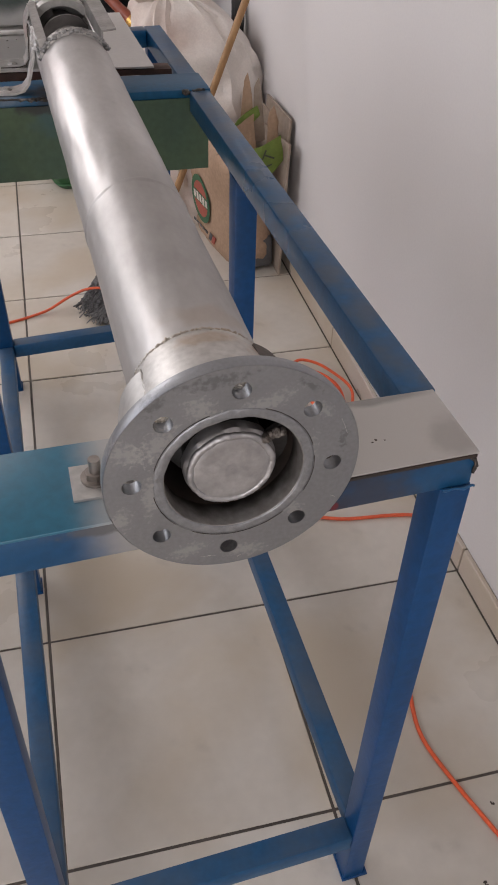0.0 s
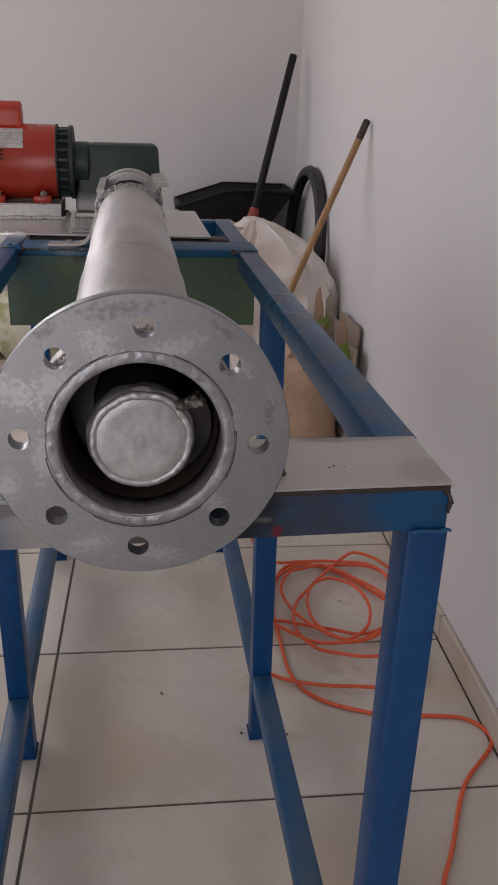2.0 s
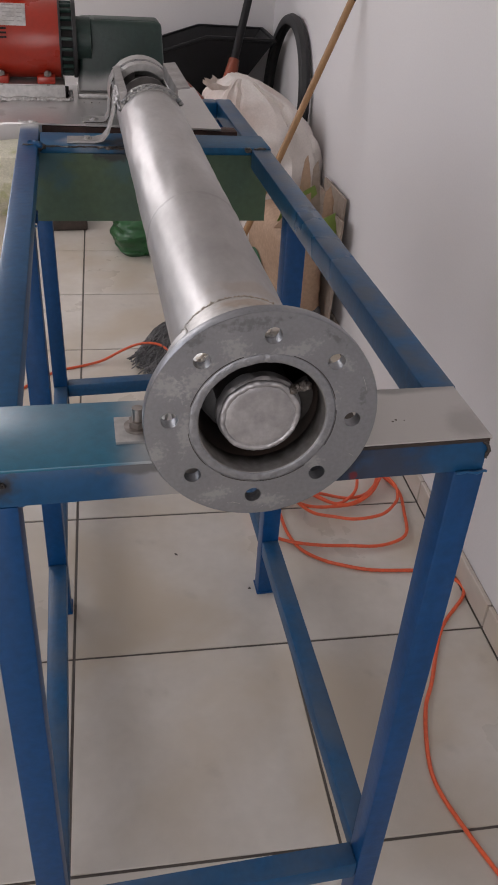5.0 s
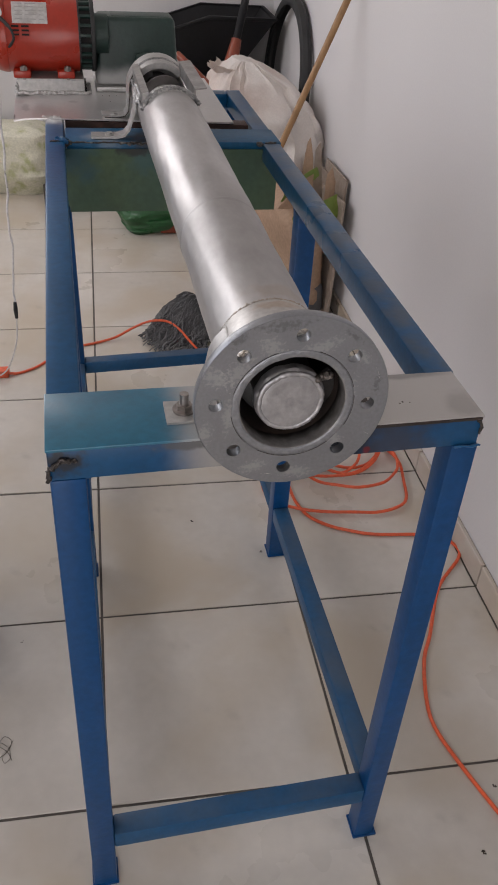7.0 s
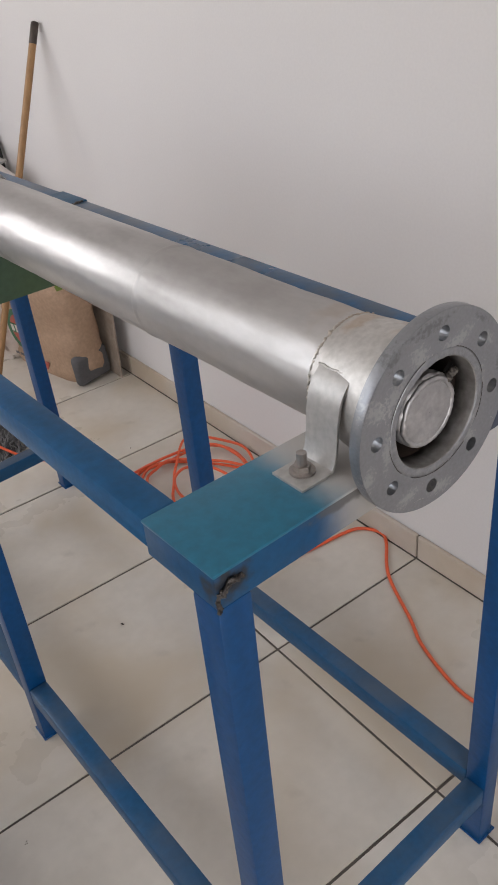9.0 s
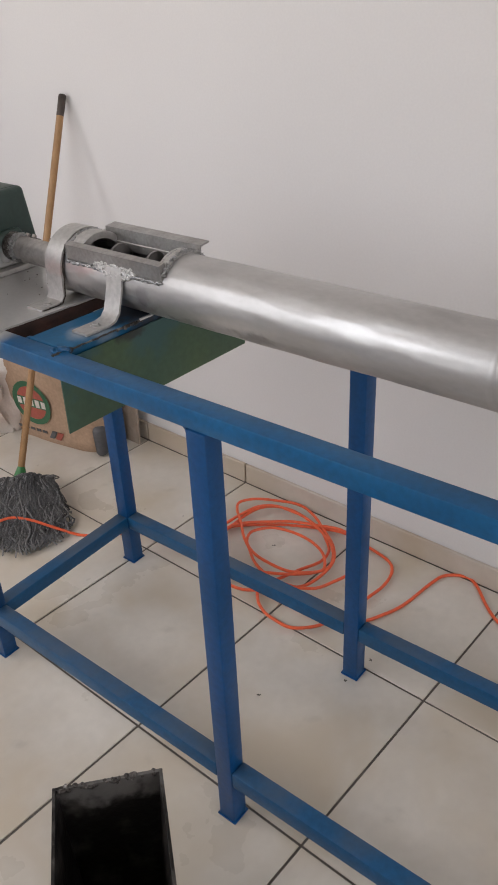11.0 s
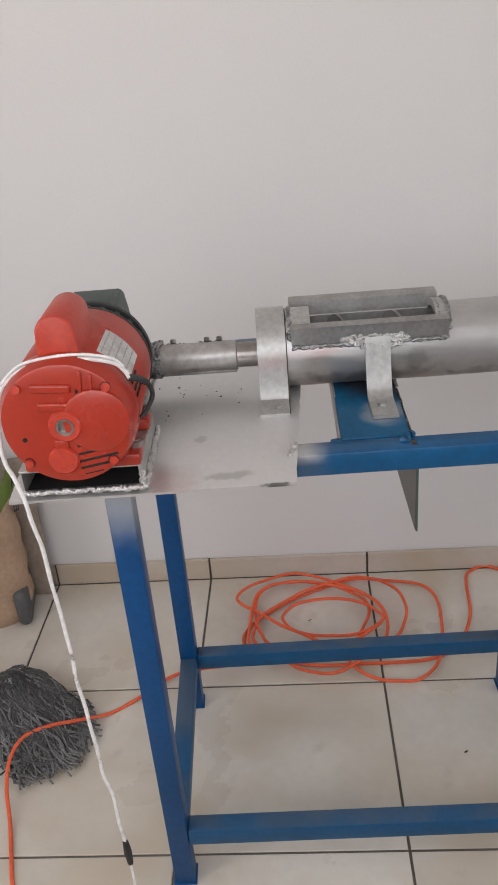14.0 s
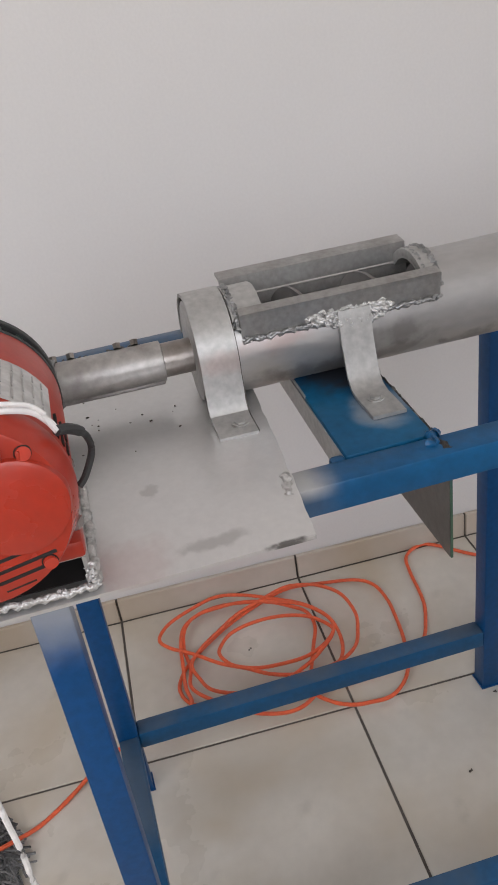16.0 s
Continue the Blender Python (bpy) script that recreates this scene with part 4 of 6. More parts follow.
part("flight_weld", lumps([((0.034 + 0.004 * k) * math.sin(start + 0.05 * k), 0.013 + 0.001 * k, (0.034 + 0.004 * k) * math.cos(start + 0.05 * k)) for k in range(4)], 0.0042, rng), M_burnt, press)

# feed slot: two side bars, two curved end bars
for side in (1, -1):
    prof = [(0.0405, 0.024), (0.0440, 0.0615), (0.0675, 0.0640), (0.0675, 0.0610), (0.0470, 0.0585), (0.0440, 0.024)]
    if side < 0:
        prof = [(-0.043, 0.034), (-0.0440, 0.0555), (-0.0575, 0.0520), (-0.0565, 0.0475), (-0.0545, 0.0230), (-0.0490, 0.0230)]
    bm = bmesh.new()
    ends = []
    for y in (0.990, 1.226):
        ends.append([bm.verts.new((x, y, z)) for x, z in prof])
    for k in range(6):
        bm.faces.new((ends[0][k], ends[0][(k + 1) % 6], ends[1][(k + 1) % 6], ends[1][k]))
    bm.faces.new(ends[0])
    bm.faces.new(ends[1][::-1])
    part("feed_bar", on_axis(bm), M_feed, press, smooth=False)
for y0, y1, hgt in ((0.985, 1.006, 0.0645), (1.196, 1.233, 0.0650)):
    part("feed_end", on_axis(lathe([(RI + 0.001, y0), (hgt - 0.001, y0), (hgt, y0 + 0.002), (hgt, y1), (RI + 0.002, y1)], 28, a0=42, a1=138, closed=True)), M_silver, press)
for y in (0.988, 1.228):
    part("feed_weld", on_axis(bead(arc(0.0625, y, -56, 56, 16), 0.0030, rng, runs=3, spread=0.9)), M_weldgrey, press)
part("feed_weld", on_axis(bead(arc(0.0620, 1.001, -54, 54, 16), 0.0024, rng, runs=2, spread=0.9)), M_weldgrey, press)
for wx, wz in ((-0.0550, 0.0230), (0.0490, 0.0365)):
    part("feed_weld", on_axis(bead([(wx * (1.03 if wx < 0 else 1.0), 0.99 + 0.0117 * k, wz - 0.001) for k in range(21)], 0.0025, rng, runs=3, spread=1.0)), M_weldgrey, press)
for ang, y0, y1 in ((15, 1.074, 1.120), (19, 1.064, 1.130), (23, 1.054, 1.146), (27, 1.050, 1.152), (31, 1.060, 1.140)):
    row = [(-(R + 0.0040) * math.cos(radians(ang)), y0 + (y1 - y0) * k / 9 + rng.uniform(-0.002, 0.002), (R + 0.0040) * math.sin(radians(ang)) + rng.uniform(-0.0015, 0.0015)) for k in range(10)]
    part("strap_weld", on_axis(bead(row, 0.0026, rng, runs=3, spread=1.1)), M_weld, press, "shiny lumpy weld bead")

# straps
ZF = TOP - 0.9560 + 0.0035


def saddle(y0, y1, r, foot_in, foot_out, thick, flare):
    """A strap over the tube with its foot on one side, welded on at the other."""
    mid = off_axis((y0 + y1) / 2)
    pts = [(-foot_out, 0, ZF), (-foot_in, 0, ZF), (-foot_in + 0.012, 0, ZF + 0.003), (-foot_in + 0.020, 0, ZF + 0.014), (mid.x - r - flare, 0, ZF + 0.036)]
    for k in range(0, 19):
        a = radians(-100 + 190 * k / 18)
        pts.append((r * math.sin(a) + mid.x, 0, r * math.cos(a) + mid.z))
    return strip(pts, (0, 1, 0), y0, y1, -thick)


part("saddle_strap", saddle(1.235, 1.2785, R + 0.0050, 0.096, 0.134, 0.004, 0.001), M_silver, press, "bent silver strap clamp over the tube")
# dark strip added below the strap to draw the shade of its gap
part("strap_gap_shade", saddle(1.2335, 1.2765, R + 0.0028, 0.096, 0.130, 0.0022, 0.001), M_dark, press, "black strip for the shade in the gap under the strap")
# end collar and cover
part("end_collar", on_axis(lathe([(0.0, 1.272), (0.0, 1.2778), (0.0565, 1.2778), (0.0585, 1.2770), (0.0591, 1.2750), (0.0591, 1.272), (R, 1.270)], 56)), M_silver, press)
sx = off_axis(1.097)
pts = [(-0.164, 0, ZF), (-0.112, 0, ZF), (-0.096, 0, ZF + 0.004), (-0.085, 0, ZF + 0.016), (-0.079, 0, ZF + 0.034),
       (sx.x - 0.0615, 0, ZF + 0.058), (sx.x - 0.0600, 0, ZF + 0.076), (sx.x - 0.0560, 0, ZF + 0.090)]
part("side_strap", strip(pts, (0, 1, 0), 1.078, 1.116, -0.004), M_silver, press, "bent silver side strap")
hex_bolt(press, "bolt", (-0.109, 1.250, ZF + 0.0035), 0.0065, 0.004, M_silver)
hex_bolt(press, "bolt", (-0.126, 1.098, ZF + 0.0035), 0.0065, 0.005, M_silver)
# front strap round the neck, with stud, nut and washer
nx_ = off_axis(0.075) * 0.55
for sgn, top in ((-1, 56), (1, 20)):
    pts = [(-0.1215 if sgn < 0 else 0.1095, 0, ZF), (sgn * 0.092, 0, ZF), (sgn * 0.082, 0, ZF + 0.003), (sgn * 0.0775, 0, ZF + 0.012), (sgn * 0.0745, 0, ZF + 0.028), (sgn * 0.0730, 0, ZF + 0.050)]
    for k in range(0, 9):
        a = radians(84 - (84 - top if sgn < 0 else 64 - top) * k / 8)
        rr = 0.0690 - 0.0075 * (k / 8) ** 1.5
        pts.append((sgn * rr * math.sin(a) + nx_.x, 0, rr * math.cos(a) + nx_.z))
    part("neck_strap", strip(pts, (0, 1, 0), 0.052, 0.094, 0.0026 * sgn), M_silver if sgn < 0 else M_dark, press, "bent steel strap welded to the neck")
ends = [Vector((-0.0635 * math.sin(radians(56)), y, 0.0635 * math.cos(radians(56)))) + nx_ for y in (0.050, 0.062, 0.074, 0.086, 0.096)]
part("strap_weld", bead(ends, 0.0013, rng, runs=2, spread=0.5), M_neck, press)
hex_bolt(press, "stud", (-0.1005, 0.075, ZF + 0.003), 0.0088, 0.008, M_shaft, stud=0.021, label="threaded stud with hex nut and washer")

# ---------------------------------------------------------------- coupling between screw and gearbox
coupling = thing("shaft_coupling", "worn grey steel drive shaft sleeve with lumpy welds", "shaft", P @ Matrix.Translation((-0.011, 0, 0.002)) @ Matrix.Rotation(radians(176), 4, "Y"))
part("thin_shaft", rod((0, 1.276, 0), (0, 1.40, 0), 0.0200, 32), M_shaft, coupling)
bm = lathe([(0.0200, 1.312), (0.0236, 1.313), (0.0236, 1.462), (0.0, 1.462)], 40)
bm = box(-0.0225, 0.012, 1.3135, 1.450, 0.012, 0.0255, 0.003, 3, bm=bm)
part("sleeve", bm, M_sleeve, coupling, angle=30)
for k in range(3):
    part("end_weld", bead(arc(0.0250 + 0.0012 * (k % 2), 1.436 + 0.0055 * k, 0, 352, 22), 0.0028, rng, runs=2, spread=1.2), M_weldgrey, coupling, "grey lumpy weld ring")
for yc, half in ((1.350, 0.018), (1.424, 0.026)):
    rows = 6 if yc < 1.4 else 9
    for k in range(rows):
        part("burnt_weld", bead(arc(0.0236 + 0.0010 * (k % 2), yc - half + 2 * half * k / (rows - 1), -128, -58 if yc < 1.4 else -25, 9), 0.0027, rng, runs=2, spread=1.2), M_burnt, coupling)
    for dy in (-0.010, 0.010):
        part("set_screw", rod((-0.016, yc + dy, -0.019), (-0.0205, yc + dy, -0.0235), 0.0050, 6), M_shaft, coupling)

# dirt crumbs lying on the mounting sheet
crumb = random.Random(12)
bm = None
for k in range(22):
    x, y, s = crumb.uniform(-0.36, -0.14), crumb.uniform(1.27, 1.415), crumb.choice((0.0006, 0.0007, 0.0009, 0.0013))
    bm = lumps([(x + crumb.uniform(-s, s), y + crumb.uniform(-s, s), TOP + 0.0045) for _ in range(2)], s, crumb, bm=bm)
solid("sheet_dirt", bm, M_dark, "dark crumbs of dirt scattered on the silver sheet", "dirt", T, kind="stuff")

# ---------------------------------------------------------------- gearbox
gearbox = thing("gearbox", "dark green cast iron worm gearbox on the steel sheet", "gearbox", T)
ZP = TOP + 0.004
bm = box(-0.352, -0.169, 1.450, 1.536, ZP + 0.012, 1.063, 0.010, 3)
for v in bm.verts:
    k = max(0.0, (1.060 - v.co.z) / (1.060 - ZP))
    cx, cy = -0.264, 1.493
    v.co.x = cx + (v.co.x - cx) * (1 + 0.10 * k)
    v.co.y = cy + (v.co.y - cy) * (1 + 0.55 * k ** 1.6)
part("housing", bm, M_gearlow, gearbox, "dark green casting sprayed silver along its foot")
part("cover", box(-0.318, -0.180, 1.462, 1.524, 1.0620, 1.0640, 0.0008), M_gear, gearbox)
part("foot_flange", box(-0.362, -0.156, 1.420, 1.566, ZP, ZP + 0.012, 0.003), M_silver, gearbox)
bm = box(-0.268, -0.206, 1.424, 1.447, 0.926, 0.990, 0.010, 3)
part("output_flange", bm, M_gearlow, gearbox)
part("motor_adapter", lathe([(0.036, -0.384), (0.046, -0.382), (0.046, -0.350), (0.036, -0.348)], 40, "X"), M_gear, gearbox).location = (0.022, 1.470, 1.021)
part("output_hub", lathe([(0.0, 1.408), (0.024, 1.408), (0.029, 1.412), (0.029, 1.424)], 32), M_darkweld, gearbox).location = (-0.2370, 0, 0.9590)
for x in (-0.338, -0.176):
    for y in (1.460, 1.526):
        hex_bolt(gearbox, "cover_screw", (x + (0.012 if x < -0.3 else -0.004), y, 1.0622), 0.0030, 0.0010, M_gear, washer=False)

# ---------------------------------------------------------------- electric motor, its axis across the table
AY, AZ, MR = 1.470, 1.021, 0.0815
A = T @ Matrix.Translation((0.022, AY, AZ))
motor = thing("electric_motor", "red painted electric motor with nameplate on a silver channel base", "motor", A)
part("body", lathe([(MR - 0.004, -0.585), (MR, -0.580), (MR - 0.001, -0.418), (MR - 0.004, -0.415)], 72, "X"), M_red, motor)
# rear bell with its raised shapes
bell = part("end_bell", lathe([(0.0, -0.6125), (0.044, -0.6125), (0.0735, -0.6122), (0.0760, -0.6112), (0.0772, -0.6085), (0.0800, -0.600), (0.0830, -0.590), (0.0830, -0.580), (0.076, -0.578)], 72, "X"), M_red, motor)
part("shaft_boss", lathe([(0.0105, -0.6125), (0.0110, -0.6190), (0.0175, -0.6195), (0.0200, -0.6165), (0.0215, -0.610)], 36, "X"), M_redcap, bell)
part("shaft_hole", lathe([(0.0, -0.6150), (0.0078, -0.6150), (0.0080, -0.6195), (0.0108, -0.6198), (0.0110, -0.612)], 32, "X"), M_shaft, bell, "bare steel shaft end in its bearing")
for z, y0, ln in ((0.047, 0.038, 0.048), (0.024, 0.031, 0.050)):
    bm = box(-0.6165, -0.604, y0 - ln, y0, z - 0.0055, z + 0.0055, 0.0030, 3)
    part("raised_rib", moved(bm, Matrix.Rotation(radians(4), 4, "X")), M_red, bell)
dome = lathe([(0.0, -0.6178), (0.0365, -0.6176), (0.0395, -0.6160), (0.0405, -0.6125), (0.0405, -0.600)], 48, "X")
part("side_bulge", moved(dome, Matrix.Translation((0, -0.0375, 0.004))), M_red, bell)
for y0, y1, z0, z1 in ((-0.0215, -0.0185, 0.030, 0.070), (-0.0340, -0.0310, 0.046, 0.066), (-0.0470, -0.0440, 0.036, 0.054)):
    part("raised_rib", moved(box(-0.6160, -0.600, y0, y1, z0, z1, 0.001), Matrix.Rotation(radians(6), 4, "X")), M_red, bell)
part("index_slot", moved(box(-0.6136, -0.606, -0.0165, -0.0135, 0.036, 0.046, 0.0005), Matrix.Rotation(radians(6), 4, "X")), M_slot, bell)
part("pad", moved(lathe([(0.0, -0.617), (0.016, -0.617), (0.019, -0.613), (0.019, -0.598)], 32, "X"), Matrix.Translation((0, 0.010, -0.046))), M_redcap, bell)
part("pad_neck", moved(box(-0.6155, -0.602, 0.0, 0.018, -0.032, -0.018, 0.004), Matrix.Identity(4)), M_red, bell)
for k, (w, yc) in enumerate(((0.040, -0.028), (0.048, -0.032), (0.050, -0.032), (0.042, -0.029), (0.026, -0.024))):
    bm = box(-0.6195, -0.596, -w / 2, w / 2, -0.0019, 0.0019, 0.0012)
    zc = -0.026 - 0.0098 * k
    r = math.hypot(yc, zc)
    dx = 0.0066 if r < 0.066 else 0.0072
    part("vent_slot", moved(bm, Matrix.Translation((dx, yc, zc)) @ Matrix.Rotation(radians(-10), 4, "X")), M_slot, bell)
for a, k_side in ((45, 0), (140, 1), (225, 1), (318, 1)):
    c, s = math.cos(radians(a)), math.sin(radians(a))
    bm = rod((-0.6150, 0.071 * c, 0.071 * s), (-0.596, 0.068 * c, 0.068 * s), 0.0055, 12)
    part("tie_bolt", bm, M_redcap, bell)
    # black ring round the bolt: the shade of its recess put into the colour
    ring_ = lathe([(0.0056, -0.6132), (0.0064, -0.6132), (0.0064, -0.600), (0.0056, -0.600)], 20, "X", closed=True)
    if k_side:
        part("recess_shade_ring", moved(ring_, Matrix.Translation((0, 0.070 * c, 0.070 * s))), M_slot, bell)
part("peep_hole", rod((-0.6130, 0.052, -0.016), (-0.600, 0.052, -0.016), 0.003, 12), M_slot, bell)
# capacitor cover on top
bm = bmesh.new()
prof = []
for k in range(15):
    a = math.pi * k / 14
    prof.append((0.0235 * math.cos(a), 0.1035 + 0.0235 * math.sin(a)))
prof = [(0.0255, 0.060)] + prof + [(-0.0255, 0.060)]
rows = []
for x, s in ((-0.5885, 0.90), (-0.5875, 0.97), (-0.5850, 1.0), (-0.498, 1.0), (-0.493, 0.97), (-0.491, 0.90)):
    rows.append([bm.verts.new((x, y * s, 0.060 + (z - 0.060) * (0.5 + 0.5 * s) if s < 1 else z)) for y, z in prof])
for a, b in zip(rows, rows[1:]):
    for k in range(len(prof) - 1):
        bm.faces.new((a[k], a[k + 1], b[k + 1], b[k]))
bm.faces.new(rows[0])
bm.faces.new(rows[-1][::-1])
part("capacitor_cover", bm, M_redcap, motor, "red rounded capacitor cover", angle=50)
# drive end: slotted dark ring and flange
ring = part("drive_end", lathe([(0.070, -0.415), (0.070, -0.388), (0.050, -0.388)], 64, "X"), M_slot, motor)
for k in range(22):
    a = 2 * math.pi * k / 22
    bm = box(-0.415, -0.388, -0.0035, 0.0035, 0.066, 0.076, 0.001)
    part("cooling_rib", moved(bm, Matrix.Rotation(a, 4, "X")), M_gear, ring)
part("mounting_flange", lathe([(0.03, -0.390), (0.0785, -0.390), (0.0795, -0.389), (0.0795, -0.382), (0.0785, -0.381), (0.03, -0.380)], 64, "X"), M_black, motor, "black round mounting flange")
part("dark_band", lathe([(MR - 0.0015, -0.419), (MR + 0.0002, -0.418), (MR + 0.0002, -0.4145), (0.07, -0.414)], 64, "X"), M_black, motor)
# nameplate, on the curve of the body, with unreadable print
bm = bmesh.new()
rows = []
for k in range(9):
    a = radians(119 + 37 * k / 8)
    rows.append([bm.verts.new((x, MR * 1.004 * math.cos(a) * 1.0, MR * 1.004 * math.sin(a))) for x in (-0.563, -0.486)])
for a, b in zip(rows, rows[1:]):
    bm.faces.new((a[0], a[1], b[1], b[0]))
plate = part("nameplate", bm, M_label, motor, "worn silver foil nameplate with faded print")
for k in range(5):
    a = radians(123 + 6.6 * k)
    x0 = -0.557
    for w in (0.017, 0.024, 0.011):
        own = box(x0, x0 + w, -0.0006, 0.0006, -0.0009, 0.0009)
        moved(own, Matrix.Translation((0, MR * 1.008 * math.cos(a), MR * 1.008 * math.sin(a))))
        part("print_bar", own, M_ink, plate)
        x0 += w + 0.006
for k in range(3):
    for j in (0, 1):
        a = radians(160 + 6 * k)
        bm = box(-0.566 + 0.022 * j, -0.550 + 0.022 * j, -0.0012, 0.0012, -0.0018, 0.0018)
        part("side_slot", moved(bm, Matrix.Translation((0, MR * 1.001 * math.cos(a), MR * 1.001 * math.sin(a)))), M_slot, motor)
# cradle feet and silver channel base
for x in (-0.552, -0.452):
    bm = box(x - 0.020, x + 0.020, -0.074, 0.074, -0.083, -0.066, 0.004)
    part("foot", bm, M_red, motor)
    for y in (-0.068, 0.068):
        bm = rod((x + 0.004, y, -0.086), (x + 0.004, y, -0.056), 0.005, 10)
        bm = rod((x + 0.004, y, -0.066), (x + 0.004, y, -0.058), 0.009, 6, bm=bm)
        part("foot_bolt", bm, M_shaft, motor)
ZB = ZP - AZ
bm = box(-0.566, -0.412, -0.072, 0.086, -0.0865, -0.083, 0.001)
for y in (-0.072, 0.0825):
    bm = box(-0.566, -0.412, y, y + 0.0035, ZB, -0.0865, bm=bm)
base = part("channel_base", bm, M_silver, motor, "silver painted steel channel base, open at the ends", smooth=False)
# near-black sheet laid in the open channel to stand for its shade
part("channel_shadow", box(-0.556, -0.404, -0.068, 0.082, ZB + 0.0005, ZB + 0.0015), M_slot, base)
part("base_weld", bead([(-0.566 + 0.0164 * k, -0.075, ZB + 0.003) for k in range(11)], 0.0040, rng, runs=3, spread=0.6), M_weld, base)
part("base_weld", bead([(-0.568, -0.076 + 0.0164 * k, ZB + 0.0015) for k in range(11)], 0.0034, rng, runs=3, spread=0.6), M_weld, base)
part("base_weld", bead([(-0.400, -0.072 + 0.014 * k, ZB + 0.002) for k in range(7)], 0.0038, rng, runs=3, spread=0.6), M_weld, base)
part("base_weld", bead([(-0.567, -0.073, ZB + 0.004 * k) for k in range(6)], 0.0036, rng, runs=2, spread=0.8), M_weld, base)
# black lead at the drive side of the nameplate
lead = smooth_line([(-0.592, -0.079, 0.046), (-0.582, -0.088, 0.040), (-0.568, -0.097, 0.026), (-0.562, -0.099, 0.008), (-0.570, -0.090, -0.008), (-0.575, -0.083, -0.014)], 6)
part("black_lead", hose(lead, 0.0034, 8, taper=lambda t: 1.25 if t < 0.35 else 0.85), M_black, motor, "black taped cable lead")

# white cord: tied over the motor, hanging to the floor
cord = [(-0.592, -0.080, 0.045), (-0.586, -0.074, 0.053), (-0.590, -0.062, 0.066), (-0.594, -0.030, 0.0745), (-0.596, 0.005, 0.0750), (-0.594, 0.045, 0.0665), (-0.590, 0.074, 0.042), (-0.588, 0.086, 0.005),
        (-0.602, 0.087, -0.040), (-0.614, 0.071, -0.085), (-0.618, 0.060, -0.16), (-0.622, 0.054, -0.27), (-0.625, 0.050, -0.37), (-0.631, 0.044, -0.47), (-0.629, 0.042, -0.55), (-0.636, 0.032, -0.63), (-0.6385, 0.028, -0.705)]
thin = [(-0.639, 0.027, -0.750), (-0.650, 0.030, -0.84), (-0.690, 0.070, -0.95), (-0.750, 0.120, -1.012)]
cord_ob = thing("white_cord", "thin white cord hanging from the red motor to the floor", "cord", A)
run = [Vector(p) for p in smooth_line(cord, 8)]
for k, p in enumerate(run):
    if p.z < -0.05:
        p.y += 0.0040 * noise.noise(Vector((0, k * 0.20, 2)))
        p.x += 0.0045 * noise.noise(Vector((4, k * 0.23, 2)))
part("strand", hose(run, 0.0029, 8), M_white, cord_ob)
part("strand", hose(smooth_line([(x - 0.002, y, z + 0.006) for x, y, z in cord[1:7]], 6), 0.0019, 8), M_white, cord_ob)
part("thin_strand", hose(smooth_line(thin, 6), 0.0022, 8), M_white, cord_ob)
part("splice", hose([(-0.6385, 0.028, -0.702), (-0.639, 0.0275, -0.727), (-0.639, 0.027, -0.752)], 0.0065, 10, taper=lambda t: 0.7 if t in (0, 1) else 1.0), M_black, cord_ob, "black taped splice")

# ---------------------------------------------------------------- orange extension cable on the floor
CR = 0.0042
lead_in = [(0.33, -0.80), (0.275, -0.612), (0.253, -0.550), (0.219, -0.448), (0.199, -0.365), (0.206, -0.295), (0.235, -0.200), (0.271, -0.135), (0.340, 0.000), (0.424, 0.090),
           (0.436, 0.130), (0.408, 0.172), (0.355, 0.186), (0.240, 0.198), (0.168, 0.223), (0.125, 0.246), (0.085, 0.285), (0.064, 0.345), (0.059, 0.421), (0.058, 0.504), (0.057, 0.600)]
# loose turns of the coil, each of its own shape
turn_a = [(0.078, 0.705), (0.110, 0.772), (0.152, 0.793), (0.188, 0.788), (0.231, 0.760), (0.281, 0.708), (0.324, 0.645), (0.367, 0.568), (0.394, 0.487), (0.381, 0.395),
          (0.364, 0.322), (0.328, 0.288), (0.271, 0.276), (0.205, 0.280), (0.140, 0.288), (0.071, 0.305), (0.022, 0.330), (-0.010, 0.372), (-0.014, 0.420), (-0.006, 0.458), (0.016, 0.496), (0.060, 0.526)]
turn_b = [(0.128, 0.504), (0.180, 0.484), (0.240, 0.463), (0.288, 0.468), (0.322, 0.498), (0.362, 0.556), (0.383, 0.651), (0.374, 0.718), (0.334, 0.754), (0.270, 0.766), (0.206, 0.761), (0.147, 0.768), (0.098, 0.730)]
turn_c = [(0.056, 0.680), (0.031, 0.647), (0.012, 0.592), (0.018, 0.550), (0.045, 0.514), (0.090, 0.462), (0.135, 0.430), (0.194, 0.420), (0.257, 0.430), (0.312, 0.470), (0.352, 0.528),
          (0.397, 0.600), (0.411, 0.665), (0.389, 0.735), (0.356, 0.790), (0.313, 0.817), (0.279, 0.797), (0.240, 0.750), (0.191, 0.695), (0.156, 0.645), (0.118, 0.590)]
turn_d = [(0.098, 0.520), (0.104, 0.450), (0.137, 0.401), (0.184, 0.378), (0.242, 0.365), (0.313, 0.377), (0.358, 0.415), (0.379, 0.452), (0.383, 0.500), (0.361, 0.565), (0.331, 0.629), (0.291, 0.681),
          (0.249, 0.731), (0.207, 0.757), (0.163, 0.747), (0.116, 0.722), (0.086, 0.650), (0.096, 0.570)]
turn_e = [(0.122, 0.512), (0.156, 0.470), (0.188, 0.437), (0.218, 0.432), (0.264, 0.470), (0.288, 0.527), (0.293, 0.592), (0.274, 0.652), (0.240, 0.686), (0.210, 0.690), (0.174, 0.668), (0.150, 0.622),
          (0.141, 0.570), (0.147, 0.505), (0.176, 0.450), (0.220, 0.424)]
